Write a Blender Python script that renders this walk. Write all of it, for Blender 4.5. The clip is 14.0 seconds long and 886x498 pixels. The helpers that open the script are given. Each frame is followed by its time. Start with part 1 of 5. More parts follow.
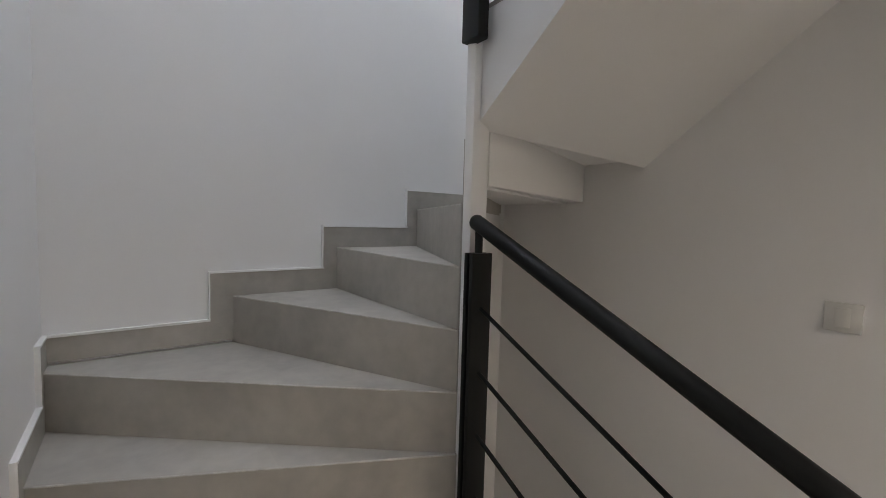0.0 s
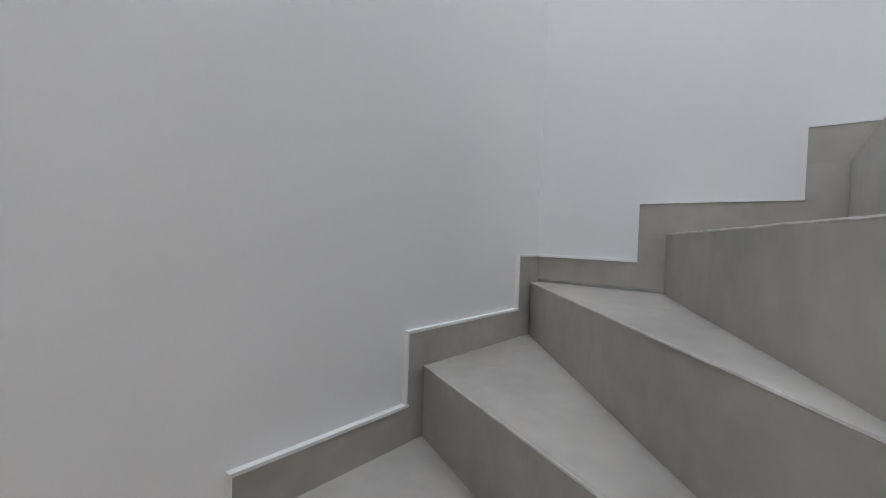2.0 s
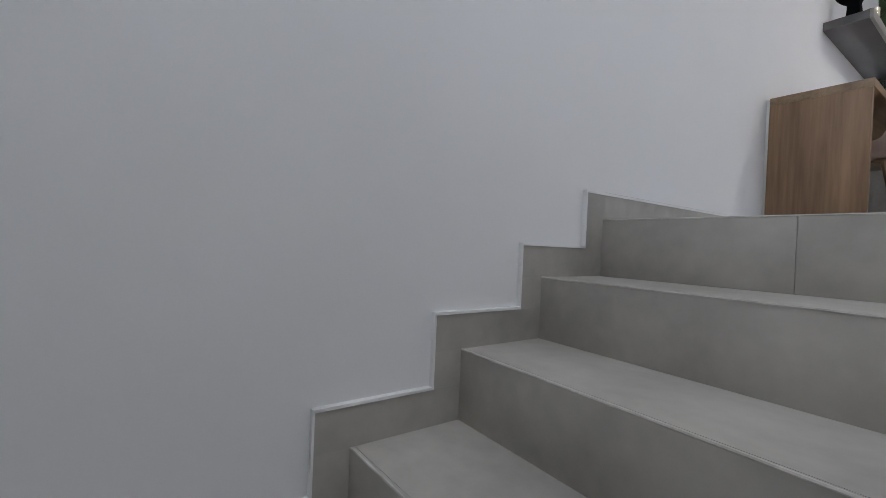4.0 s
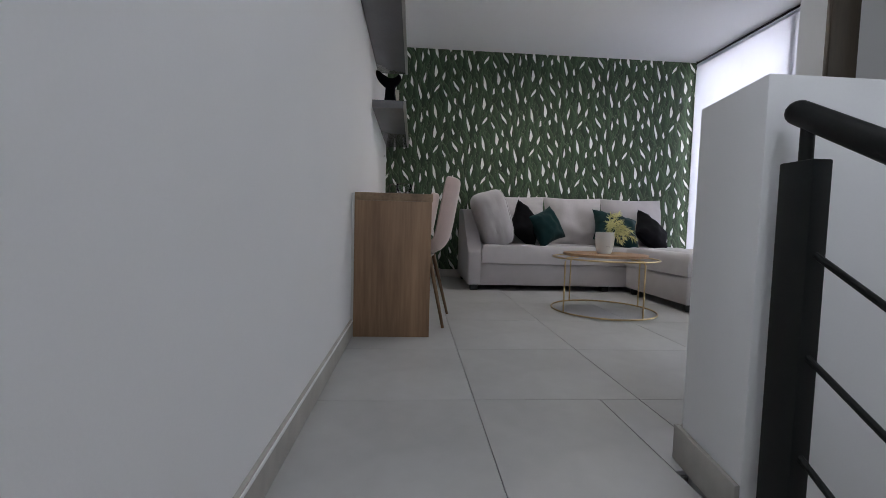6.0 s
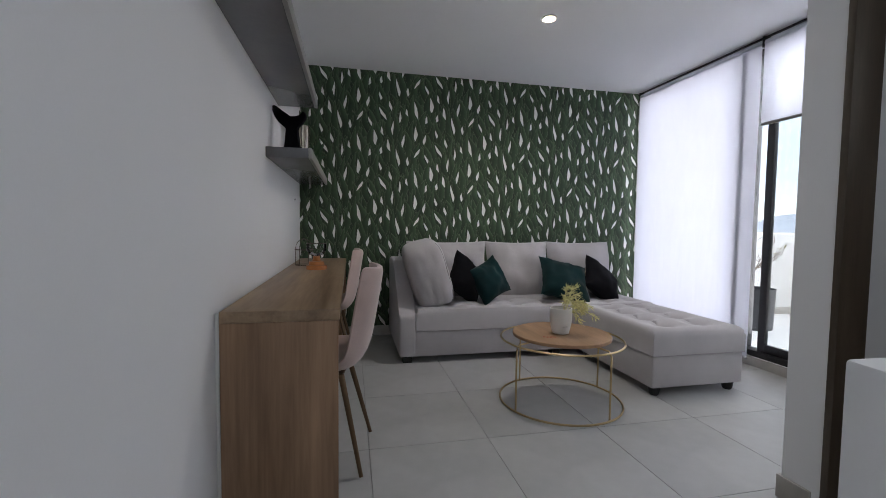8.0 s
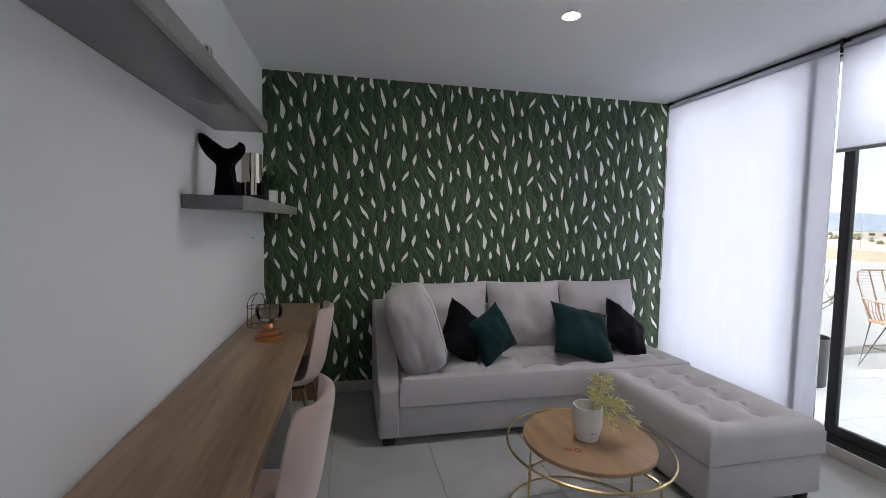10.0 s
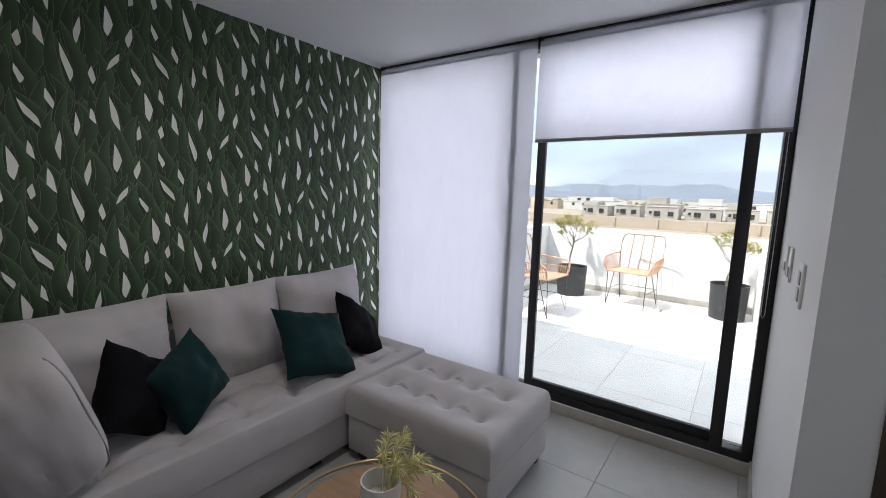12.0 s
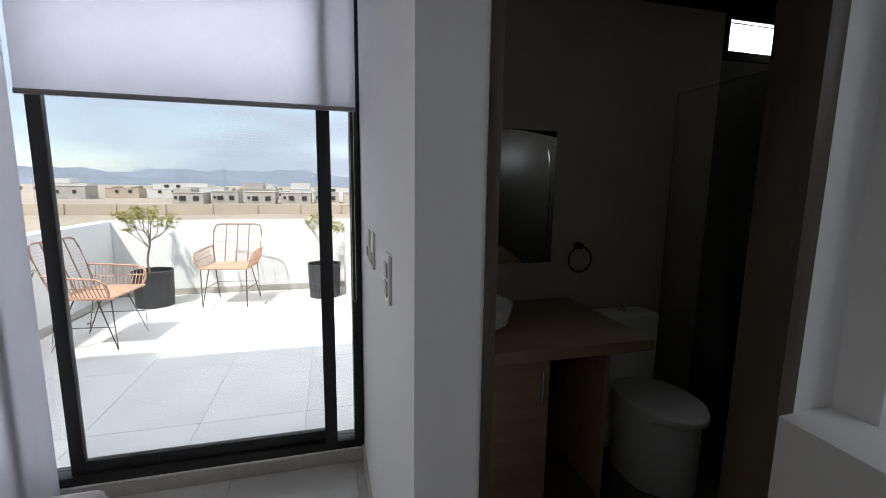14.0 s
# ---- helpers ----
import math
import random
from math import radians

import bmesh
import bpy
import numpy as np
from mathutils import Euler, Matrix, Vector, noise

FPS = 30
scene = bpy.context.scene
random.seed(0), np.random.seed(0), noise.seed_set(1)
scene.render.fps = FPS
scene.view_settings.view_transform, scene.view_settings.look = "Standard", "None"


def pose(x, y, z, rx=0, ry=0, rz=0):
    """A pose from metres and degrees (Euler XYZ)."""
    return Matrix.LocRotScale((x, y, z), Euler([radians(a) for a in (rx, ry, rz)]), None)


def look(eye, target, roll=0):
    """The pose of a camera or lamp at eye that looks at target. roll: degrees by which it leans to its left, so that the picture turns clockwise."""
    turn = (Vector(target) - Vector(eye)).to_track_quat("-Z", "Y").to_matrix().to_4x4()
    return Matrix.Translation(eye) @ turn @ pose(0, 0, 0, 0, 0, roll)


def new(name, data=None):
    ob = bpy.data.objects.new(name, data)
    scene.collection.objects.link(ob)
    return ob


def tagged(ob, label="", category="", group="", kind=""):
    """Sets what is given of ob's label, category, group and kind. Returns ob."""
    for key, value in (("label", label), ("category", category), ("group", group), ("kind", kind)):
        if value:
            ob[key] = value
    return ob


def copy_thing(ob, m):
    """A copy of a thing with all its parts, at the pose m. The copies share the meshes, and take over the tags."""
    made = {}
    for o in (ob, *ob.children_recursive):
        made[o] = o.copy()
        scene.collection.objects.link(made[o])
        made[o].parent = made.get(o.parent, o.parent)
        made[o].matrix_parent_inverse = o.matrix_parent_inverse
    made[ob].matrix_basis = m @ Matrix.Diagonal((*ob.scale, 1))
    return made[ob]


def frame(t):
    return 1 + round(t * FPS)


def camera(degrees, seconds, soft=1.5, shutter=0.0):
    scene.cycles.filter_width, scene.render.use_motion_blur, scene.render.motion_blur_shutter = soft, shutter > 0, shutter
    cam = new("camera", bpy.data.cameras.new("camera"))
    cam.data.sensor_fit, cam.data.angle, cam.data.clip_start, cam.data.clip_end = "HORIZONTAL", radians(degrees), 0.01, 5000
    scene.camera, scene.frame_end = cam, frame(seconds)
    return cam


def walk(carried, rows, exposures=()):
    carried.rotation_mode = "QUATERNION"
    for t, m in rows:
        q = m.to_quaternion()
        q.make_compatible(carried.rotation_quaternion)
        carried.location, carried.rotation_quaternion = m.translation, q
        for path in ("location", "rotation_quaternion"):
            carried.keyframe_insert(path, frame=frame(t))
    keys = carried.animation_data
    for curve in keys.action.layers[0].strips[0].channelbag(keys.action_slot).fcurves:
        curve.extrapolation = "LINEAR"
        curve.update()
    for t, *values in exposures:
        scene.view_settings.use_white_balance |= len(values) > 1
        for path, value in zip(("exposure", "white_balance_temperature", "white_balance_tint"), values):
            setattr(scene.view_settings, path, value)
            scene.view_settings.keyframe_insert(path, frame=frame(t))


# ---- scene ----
cam = camera(92.4, 14.0, 0.8)
PATH = [
    (0, (1.748, 0.976, -1.139), (0.566, -0.632, -1.273), 1.6),
    (0.5, (1.642, 0.699, -1.147), (0.648, -1.031, -1.281), 1.6),
    (1, (1.55, 0.379, -1.057), (0.64, -1.401, -1.125), 1.1),
    (1.5, (1.491, 0.143, -0.901), (0.394, -1.529, -0.939), 0.7),
    (2, (1.403, -0.083, -0.764), (-0.129, -1.368, -0.818), 2.0),
    (2.5, (1.307, -0.247, -0.601), (-0.513, -1.076, -0.623), 2.5),
    (3, (1.182, -0.334, -0.450), (-0.811, -0.500, -0.461), 3.2),
    (3.5, (1.012, -0.425, -0.257), (-0.932, 0.045, -0.272), 2.8),
    (4, (0.849, -0.383, -0.109), (-0.771, 0.790, -0.128), 2.5),
    (4.2, (0.787, -0.348, -0.040), (-0.645, 1.047, -0.066), 2.3),
    (6.3, (0.300, 0.237, 0.676), (0.530, 2.220, 0.558), 1.4),
    (6.5, (0.305, 0.303, 0.724), (0.561, 2.283, 0.608), 1.3),
    (7, (0.334, 0.458, 0.814), (0.660, 2.428, 0.694), 1.0),
    (7.5, (0.355, 0.627, 0.953), (0.746, 2.585, 0.841), 0.9),
    (8, (0.447, 0.776, 1.037), (0.873, 2.728, 0.931), 0.7),
    (8.2, (0.481, 0.832, 1.095), (0.913, 2.782, 0.990), 0.6),
    (10.3, (0.678, 1.518, 1.415), (1.100, 3.468, 1.275), 1.0),
    (10.5, (0.698, 1.589, 1.453), (1.179, 3.522, 1.273), 1.0),
    (11, (0.664, 1.804, 1.478), (1.436, 3.634, 1.250), 1.3),
    (11.5, (0.685, 2.058, 1.471), (1.946, 3.588, 1.211), 1.9),
    (12, (0.765, 2.223, 1.470), (2.384, 3.366, 1.203), 1.8),
    (12.5, (0.850, 2.352, 1.460), (2.674, 3.126, 1.187), 1.8),
    (13, (0.932, 2.437, 1.465), (2.876, 2.813, 1.185), 1.5),
    (13.5, (1.081, 2.374, 1.449), (3.061, 2.319, 1.168), 1.1),
    (14, (1.314, 2.212, 1.467), (3.225, 1.699, 1.174), 0.7),
]
EXPOSURES = [(0.0, 3.6), (0.5, 4.25), (1.0, 4.3), (1.5, 4.0), (2.5, 3.6), (3.2, 3.4), (4.0, 2.8), (6.3, 2.27), (8.0, 2.12), (10.5, 2.08), (11.5, 1.82), (12.5, 1.56), (14.0, 1.41)]
walk(cam, [(t, look(e, g, r)) for t, e, g, r in PATH], EXPOSURES)

# ---- world, sun, exposure ----
world = bpy.data.worlds.new("sky")
scene.world = world
world.use_nodes = True
wt = world.node_tree
sky = wt.nodes.new("ShaderNodeTexSky")
sky.sky_type = "NISHITA"
sky.sun_disc = False
sky.sun_elevation = radians(56)
sky.sun_rotation = radians(313)
sky.dust_density = 0.4
# thin broken clouds over the blue
wc = wt.nodes.new("ShaderNodeTexCoord")
wm = wt.nodes.new("ShaderNodeMapping")
wm.inputs["Scale"].default_value = (1.0, 1.0, 4.5)
wn = wt.nodes.new("ShaderNodeTexNoise")
wn.inputs["Scale"].default_value = 3.2
wn.inputs["Detail"].default_value = 7
wr = wt.nodes.new("ShaderNodeValToRGB")
wr.color_ramp.elements[0].position, wr.color_ramp.elements[1].position = 0.30, 0.62
wr.color_ramp.elements[0].color = (0.5, 0.5, 0.5, 1)
wx = wt.nodes.new("ShaderNodeMixRGB")
# the thin cloud is denser and brighter overhead
wsep = wt.nodes.new("ShaderNodeSeparateXYZ")
wmr = wt.nodes.new("ShaderNodeMapRange")
wmr.inputs["From Min"].default_value, wmr.inputs["From Max"].default_value = 0.15, 0.75
wcl = wt.nodes.new("ShaderNodeMixRGB")
wcl.inputs[1].default_value, wcl.inputs[2].default_value = (2.7, 3.0, 3.6, 1), (7.5, 7.7, 8.2, 1)
wt.links.new(wc.outputs["Generated"], wsep.inputs[0])
wt.links.new(wsep.outputs["Z"], wmr.inputs["Value"])
wt.links.new(wmr.outputs[0], wcl.inputs[0])
wt.links.new(wcl.outputs[0], wx.inputs[2])
wt.links.new(wc.outputs["Generated"], wm.inputs["Vector"])
wt.links.new(wm.outputs[0], wn.inputs["Vector"])
wt.links.new(wn.outputs["Fac"], wr.inputs[0])
wt.links.new(wr.outputs[0], wx.inputs[0])
wt.links.new(sky.outputs[0], wx.inputs[1])
bgn = wt.nodes["Background"]
wt.links.new(wx.outputs[0], bgn.inputs[0])
bgn.inputs[1].default_value = 0.1

sun = new("sun", bpy.data.lights.new("sun", "SUN"))
sun.data.energy, sun.data.angle, sun.data.color = 2.0, radians(1.5), (1.0, 0.95, 0.88)
sun.matrix_world = look((-4.9, 4.5, 10), (0, 0, 0))

def window_light(name, y0, y1, z0, z1, watts):
    d = bpy.data.lights.new(name, "AREA")
    d.shape, d.size, d.size_y, d.energy, d.color = "RECTANGLE", y1 - y0, z1 - z0, watts, (0.945, 0.925, 1.0)
    ob = new(name, d)
    ob.matrix_world = look((3.615, (y0 + y1) / 2, (z0 + z1) / 2), (0, (y0 + y1) / 2, (z0 + z1) / 2))
    return ob

# sky light in the window's opening, behind the drawn blinds
window_light("sky_light_window", 3.38, 4.76, 0.2, 2.35, 8.8)
window_light("sky_light_door", 2.12, 3.34, 1.86, 2.36, 3.2)

def sky_panel(name, eye, target, w, h, watts, colour):
    d = bpy.data.lights.new(name, "AREA")
    d.shape, d.size, d.size_y, d.energy, d.color = "RECTANGLE", w, h, watts, colour
    ob = new(name, d)
    ob.matrix_world = look(eye, target)

# stair lamp in an added, unseen rooflight; sky light in the small bathroom window
sky_panel("added_light_stair", (0.85, 0.08, 2.50), (0.85, 0.0799, 0), 0.7, 0.5, 2.0, (0.86, 0.92, 1.0))
sky_panel("sky_light_bathroom", (3.423, -0.235, 2.342), (2.4, -0.235, 2.31), 0.39, 0.16, 2.5, (0.9, 0.95, 1.0))

# ---- materials ----
def mat(name, col, rough=0.6, metal=0.0, var=0.12, scale=3.0, fine=60.0, bump=0.05, stretch=(1, 1, 1), col2=None, sheen=0.0, island=0.0, coat=0.0, spec=0.5):
    m = bpy.data.materials.new(name)
    m.use_nodes = True
    nt = m.node_tree
    b = nt.nodes["Principled BSDF"]
    tc = nt.nodes.new("ShaderNodeTexCoord")
    mp = nt.nodes.new("ShaderNodeMapping")
    mp.inputs["Scale"].default_value = stretch
    nt.links.new(tc.outputs["Object"], mp.inputs["Vector"])
    n1 = nt.nodes.new("ShaderNodeTexNoise")
    n1.inputs["Scale"].default_value, n1.inputs["Detail"].default_value = scale, 5
    n2 = nt.nodes.new("ShaderNodeTexNoise")
    n2.inputs["Scale"].default_value, n2.inputs["Detail"].default_value = fine, 4
    for n in (n1, n2):
        nt.links.new(mp.outputs[0], n.inputs["Vector"])
    add = nt.nodes.new("ShaderNodeMath")
    add.operation = "MULTIPLY_ADD"
    add.inputs[1].default_value = 0.35
    nt.links.new(n2.outputs["Fac"], add.inputs[0])
    nt.links.new(n1.outputs["Fac"], add.inputs[2])
    last = add.outputs[0]
    if island:
        g = nt.nodes.new("ShaderNodeNewGeometry")
        a2 = nt.nodes.new("ShaderNodeMath")
        a2.operation = "MULTIPLY_ADD"
        a2.inputs[1].default_value = island
        nt.links.new(g.outputs["Random Per Island"], a2.inputs[0])
        nt.links.new(last, a2.inputs[2])
        last = a2.outputs[0]
    r = nt.nodes.new("ShaderNodeValToRGB")
    c2 = col2 or [c * (1 - var) for c in col]
    r.color_ramp.elements[0].position, r.color_ramp.elements[1].position = 0.45, 0.95 + island * 0.8
    r.color_ramp.elements[0].color = (*c2, 1)
    r.color_ramp.elements[1].color = (*[min(1, c * (1 + var * 0.5)) for c in col], 1)
    nt.links.new(last, r.inputs[0])
    nt.links.new(r.outputs[0], b.inputs["Base Color"])
    b.inputs["Roughness"].default_value, b.inputs["Metallic"].default_value = rough, metal
    b.inputs["Sheen Weight"].default_value = sheen
    b.inputs["Coat Weight"].default_value = coat
    b.inputs["Specular IOR Level"].default_value = spec
    rr = nt.nodes.new("ShaderNodeMapRange")
    rr.inputs["To Min"].default_value, rr.inputs["To Max"].default_value = rough * 0.85, min(1, rough * 1.15)
    nt.links.new(n1.outputs["Fac"], rr.inputs["Value"])
    nt.links.new(rr.outputs[0], b.inputs["Roughness"])
    if bump:
        bp = nt.nodes.new("ShaderNodeBump")
        bp.inputs["Strength"].default_value, bp.inputs["Distance"].default_value = bump, 0.004
        nt.links.new(add.outputs[0], bp.inputs["Height"])
        nt.links.new(bp.outputs[0], b.inputs["Normal"])
    return m

def random_shade(m, amount):
    """Lightens and darkens each object that wears m a little."""
    nt = m.node_tree
    b = nt.nodes["Principled BSDF"]
    src = b.inputs["Base Color"].links[0].from_socket
    oi = nt.nodes.new("ShaderNodeObjectInfo")
    mr = nt.nodes.new("ShaderNodeMapRange")
    mr.inputs["To Min"].default_value, mr.inputs["To Max"].default_value = 1 - amount, 1 + amount
    hs = nt.nodes.new("ShaderNodeHueSaturation")
    nt.links.new(oi.outputs["Random"], mr.inputs["Value"])
    nt.links.new(mr.outputs[0], hs.inputs["Value"])
    nt.links.new(src, hs.inputs["Color"])
    nt.links.new(hs.outputs[0], b.inputs["Base Color"])
    return m

M_PAINT = mat("white_wall_paint", (0.84, 0.84, 0.84), 0.7, var=0.03, scale=1.2, fine=180, bump=0.12)
M_CEIL = mat("white_ceiling_paint", (0.91, 0.91, 0.91), 0.8, var=0.02, scale=1.0, fine=140, bump=0.1)
M_BEAD = mat("white_caulk", (0.85, 0.85, 0.84), 0.6, var=0.04, scale=20, fine=90, bump=0.2)
M_TILE = random_shade(mat("grey_porcelain_tile", (0.45, 0.45, 0.44), 0.42, var=0.16, scale=2.2, fine=14, bump=0.03), 0.035)
M_STEP = random_shade(mat("grey_step_tile", (0.47, 0.447, 0.408), 0.5, var=0.26, scale=3.0, fine=22, bump=0.06), 0.04)
M_GROUT = mat("grey_grout", (0.36, 0.36, 0.35), 0.9, var=0.2, scale=10, fine=80, bump=0.2)
M_OAK = mat("oak_veneer", (0.35, 0.22, 0.13), 0.5, var=0.3, scale=1.6, fine=9, bump=0.05, stretch=(8, 8, 0.55), col2=(0.17, 0.095, 0.05))
M_OAKY = mat("oak_desk_top", (0.35, 0.245, 0.15), 0.42, var=0.3, scale=1.6, fine=9, bump=0.05, stretch=(8, 0.6, 8), col2=(0.19, 0.12, 0.07))
M_OAKT = mat("oak_table_top", (0.42, 0.26, 0.15), 0.45, var=0.25, scale=2.0, fine=14, bump=0.06, stretch=(8, 0.9, 8), col2=(0.27, 0.16, 0.085))
M_WDARK = mat("dark_walnut_door_frame", (0.085, 0.062, 0.042), 0.5, var=0.3, scale=2.5, fine=20, bump=0.05, stretch=(8, 8, 0.8))
M_SOFA = mat("grey_woven_sofa_fabric", (0.47, 0.445, 0.45), 0.95, var=0.1, scale=6, fine=420, bump=0.35, sheen=0.3)
M_PIPE = mat("grey_sofa_seam", (0.36, 0.34, 0.345), 0.95, var=0.1, scale=8, fine=300, bump=0.2)
M_TEAL = mat("teal_velvet", (0.003, 0.026, 0.028), 0.85, var=0.4, scale=7, fine=200, bump=0.25, sheen=0.05, spec=0.2)
M_BLACKF = mat("black_velvet", (0.004, 0.004, 0.006), 0.9, var=0.35, scale=7, fine=200, bump=0.25, spec=0.15)
M_BEIGE = mat("beige_cord", (0.55, 0.47, 0.34), 0.8, var=0.15, scale=20, fine=200, bump=0.2)
M_PINK = mat("blush_velvet", (0.52, 0.39, 0.345), 0.85, var=0.14, scale=8, fine=250, bump=0.2, sheen=0.4)
M_BLACK = mat("black_powder_coat", (0.006, 0.007, 0.007), 0.5, var=0.3, scale=12, fine=260, bump=0.06, spec=0.3)
M_BLACKW = mat("black_plastic_foot", (0.02, 0.02, 0.02), 0.5, var=0.2)
M_ALU = mat("black_anodised_frame", (0.018, 0.018, 0.02), 0.38, var=0.25, scale=8, fine=120, bump=0.03)
M_GOLD = mat("brushed_gold_wire", (0.62, 0.47, 0.26), 0.3, 1.0, var=0.15, scale=12, fine=120, bump=0.04)
M_LEG = mat("bronze_chair_leg", (0.20, 0.13, 0.075), 0.35, 0.7, var=0.25, scale=10, fine=100, bump=0.03)
M_COPPER = mat("copper_base", (0.50, 0.21, 0.08), 0.32, 0.9, var=0.2, scale=20, fine=150, bump=0.08)
M_SHELF = mat("grey_lacquer_shelf", (0.17, 0.17, 0.18), 0.22, var=0.12, scale=4, fine=50, bump=0.03)
M_SHELFE = mat("grey_laminate_edge", (0.30, 0.29, 0.28), 0.35, var=0.2, scale=6, fine=60, bump=0.05)
M_POT = mat("white_ceramic", (0.80, 0.79, 0.76), 0.3, var=0.04, scale=6, fine=40, bump=0.05)
M_POTD = mat("dark_grey_plastic_pot", (0.035, 0.036, 0.04), 0.45, var=0.25, scale=6, fine=60, bump=0.06)
M_SOIL = mat("potting_soil", (0.05, 0.035, 0.025), 0.95, var=0.4, scale=30, fine=150, bump=0.6)
M_FROND = mat("pale_yellow_green_frond", (0.74, 0.70, 0.36), 0.6, var=0.2, scale=10, fine=40, bump=0.05, col2=(0.62, 0.58, 0.24), island=0.4)
M_LEAF = mat("olive_leaf", (0.31, 0.28, 0.06), 0.6, var=0.3, scale=10, fine=40, bump=0.05, col2=(0.06, 0.09, 0.025), island=0.7)
M_DGREEN = mat("dark_green_leaf", (0.035, 0.085, 0.035), 0.35, var=0.3, scale=10, fine=40, bump=0.05, island=0.4)
M_TWIG = mat("grey_brown_bark", (0.24, 0.20, 0.16), 0.9, var=0.3, scale=12, fine=80, bump=0.5)
M_RATTAN = mat("tan_synthetic_rattan", (0.60, 0.39, 0.28), 0.55, var=0.25, scale=14, fine=120, bump=0.2, col2=(0.46, 0.25, 0.16))
M_CORD = mat("pale_peach_cord", (0.58, 0.42, 0.33), 0.6, var=0.2, scale=14, fine=120, bump=0.2, col2=(0.52, 0.37, 0.29))
M_RIM = mat("brown_cord_wrapped_rim", (0.36, 0.25, 0.18), 0.6, var=0.2, scale=14, fine=120, bump=0.2)
M_WIRE = mat("brown_grey_steel_wire", (0.10, 0.075, 0.06), 0.5, var=0.2, scale=10, fine=100, bump=0.05)
M_SWITCH = mat("white_switch_plastic", (0.72, 0.72, 0.70), 0.35, var=0.03, scale=10, fine=40, bump=0.0)
M_SWGREY = mat("grey_switch_rocker", (0.36, 0.36, 0.37), 0.35, var=0.05, scale=10, fine=40, bump=0.0)
M_CHROME = mat("polished_steel", (0.75, 0.75, 0.75), 0.15, 1.0, var=0.05, scale=10, fine=60, bump=0.0)
M_AMBER = mat("smoked_metallic_glass", (0.50, 0.46, 0.37), 0.12, 0.95, var=0.15, scale=6, fine=30, bump=0.0)
M_PAPER = mat("white_wallpaper_ground", (0.90, 0.90, 0.86), 0.75, var=0.05, scale=20, fine=260, bump=0.15)
M_WPLEAF = mat("printed_green_leaf", (0.046, 0.083, 0.039), 0.7, var=0.3, scale=9, fine=160, bump=0.1, col2=(0.024, 0.045, 0.021), island=0.6)
M_WPLINE = mat("printed_pale_outline", (0.20, 0.245, 0.155), 0.7, var=0.15, scale=9, fine=160, bump=0.1)
M_WPDARK = mat("printed_dark_green_ground", (0.026, 0.048, 0.021), 0.7, var=0.3, scale=9, fine=160, bump=0.1)
def print_shading(m):
    """The printed leaf is darker along its middle and towards its foot."""
    nt = m.node_tree
    b = nt.nodes["Principled BSDF"]
    src = b.inputs["Base Color"].links[0].from_socket
    uv = nt.nodes.new("ShaderNodeUVMap")
    uv.uv_map = "leaf"
    sep = nt.nodes.new("ShaderNodeSeparateXYZ")
    nt.links.new(uv.outputs[0], sep.inputs[0])
    across = nt.nodes.new("ShaderNodeMapRange")
    across.interpolation_type = "SMOOTHSTEP"
    across.inputs["From Min"].default_value, across.inputs["From Max"].default_value = 0.15, 0.95
    across.inputs["To Min"].default_value, across.inputs["To Max"].default_value = 0.62, 1.15
    along = nt.nodes.new("ShaderNodeMapRange")
    along.inputs["To Min"].default_value, along.inputs["To Max"].default_value = 0.55, 1.25
    nt.links.new(sep.outputs["X"], across.inputs["Value"])
    nt.links.new(sep.outputs["Y"], along.inputs["Value"])
    mul = nt.nodes.new("ShaderNodeMath")
    mul.operation = "MULTIPLY"
    nt.links.new(across.outputs[0], mul.inputs[0])
    nt.links.new(along.outputs[0], mul.inputs[1])
    hs = nt.nodes.new("ShaderNodeHueSaturation")
    nt.links.new(mul.outputs[0], hs.inputs["Value"])
    nt.links.new(src, hs.inputs["Color"])
    nt.links.new(hs.outputs[0], b.inputs["Base Color"])

print_shading(M_WPLEAF)
M_TERR = random_shade(mat("pale_terrace_tile", (0.74, 0.73, 0.71), 0.6, var=0.1, scale=2.0, fine=20, bump=0.05), 0.03)
M_PARA = mat("white_roof_paint", (0.72, 0.72, 0.71), 0.8, var=0.06, scale=1.5, fine=60, bump=0.25)
M_EARTH = mat("pale_dry_earth", (0.34, 0.285, 0.225), 0.95, var=0.25, scale=0.05, fine=1.2, bump=0.0)
M_BLOCK = mat("beige_block_wall", (0.47, 0.39, 0.31), 0.9, var=0.12, scale=0.3, fine=4, bump=0.0)
# concrete grey, made paler to carry the haze of distance
M_CONC = mat("hazed_concrete_house", (0.44, 0.41, 0.37), 0.9, var=0.25, scale=0.25, fine=3, bump=0.0)
M_WHITEH = mat("white_render_house", (0.58, 0.57, 0.55), 0.85, var=0.08, scale=0.3, fine=4, bump=0.0)
M_HOLE = mat("window_opening_shade", (0.03, 0.03, 0.03), 0.8, var=0.2, scale=1, fine=5, bump=0.0)
# distance haze is mixed into the hills' pale blue-grey colour
M_HILL = mat("haze_tinted_hill", (0.19, 0.215, 0.26), 1.0, var=0.15, scale=0.004, fine=0.03, bump=0.0, spec=0.0)
M_BUSH = mat("dusty_scrub", (0.15, 0.15, 0.09), 0.95, var=0.4, scale=0.4, fine=4, bump=0.0, island=0.3)
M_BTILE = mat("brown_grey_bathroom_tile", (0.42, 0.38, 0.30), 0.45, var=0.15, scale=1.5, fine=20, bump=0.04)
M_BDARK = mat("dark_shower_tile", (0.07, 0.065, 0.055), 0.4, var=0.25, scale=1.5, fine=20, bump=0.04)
M_VEN = mat("vanity_wood_top", (0.30, 0.20, 0.12), 0.45, var=0.25, scale=2, fine=14, bump=0.05, stretch=(8, 0.8, 8))
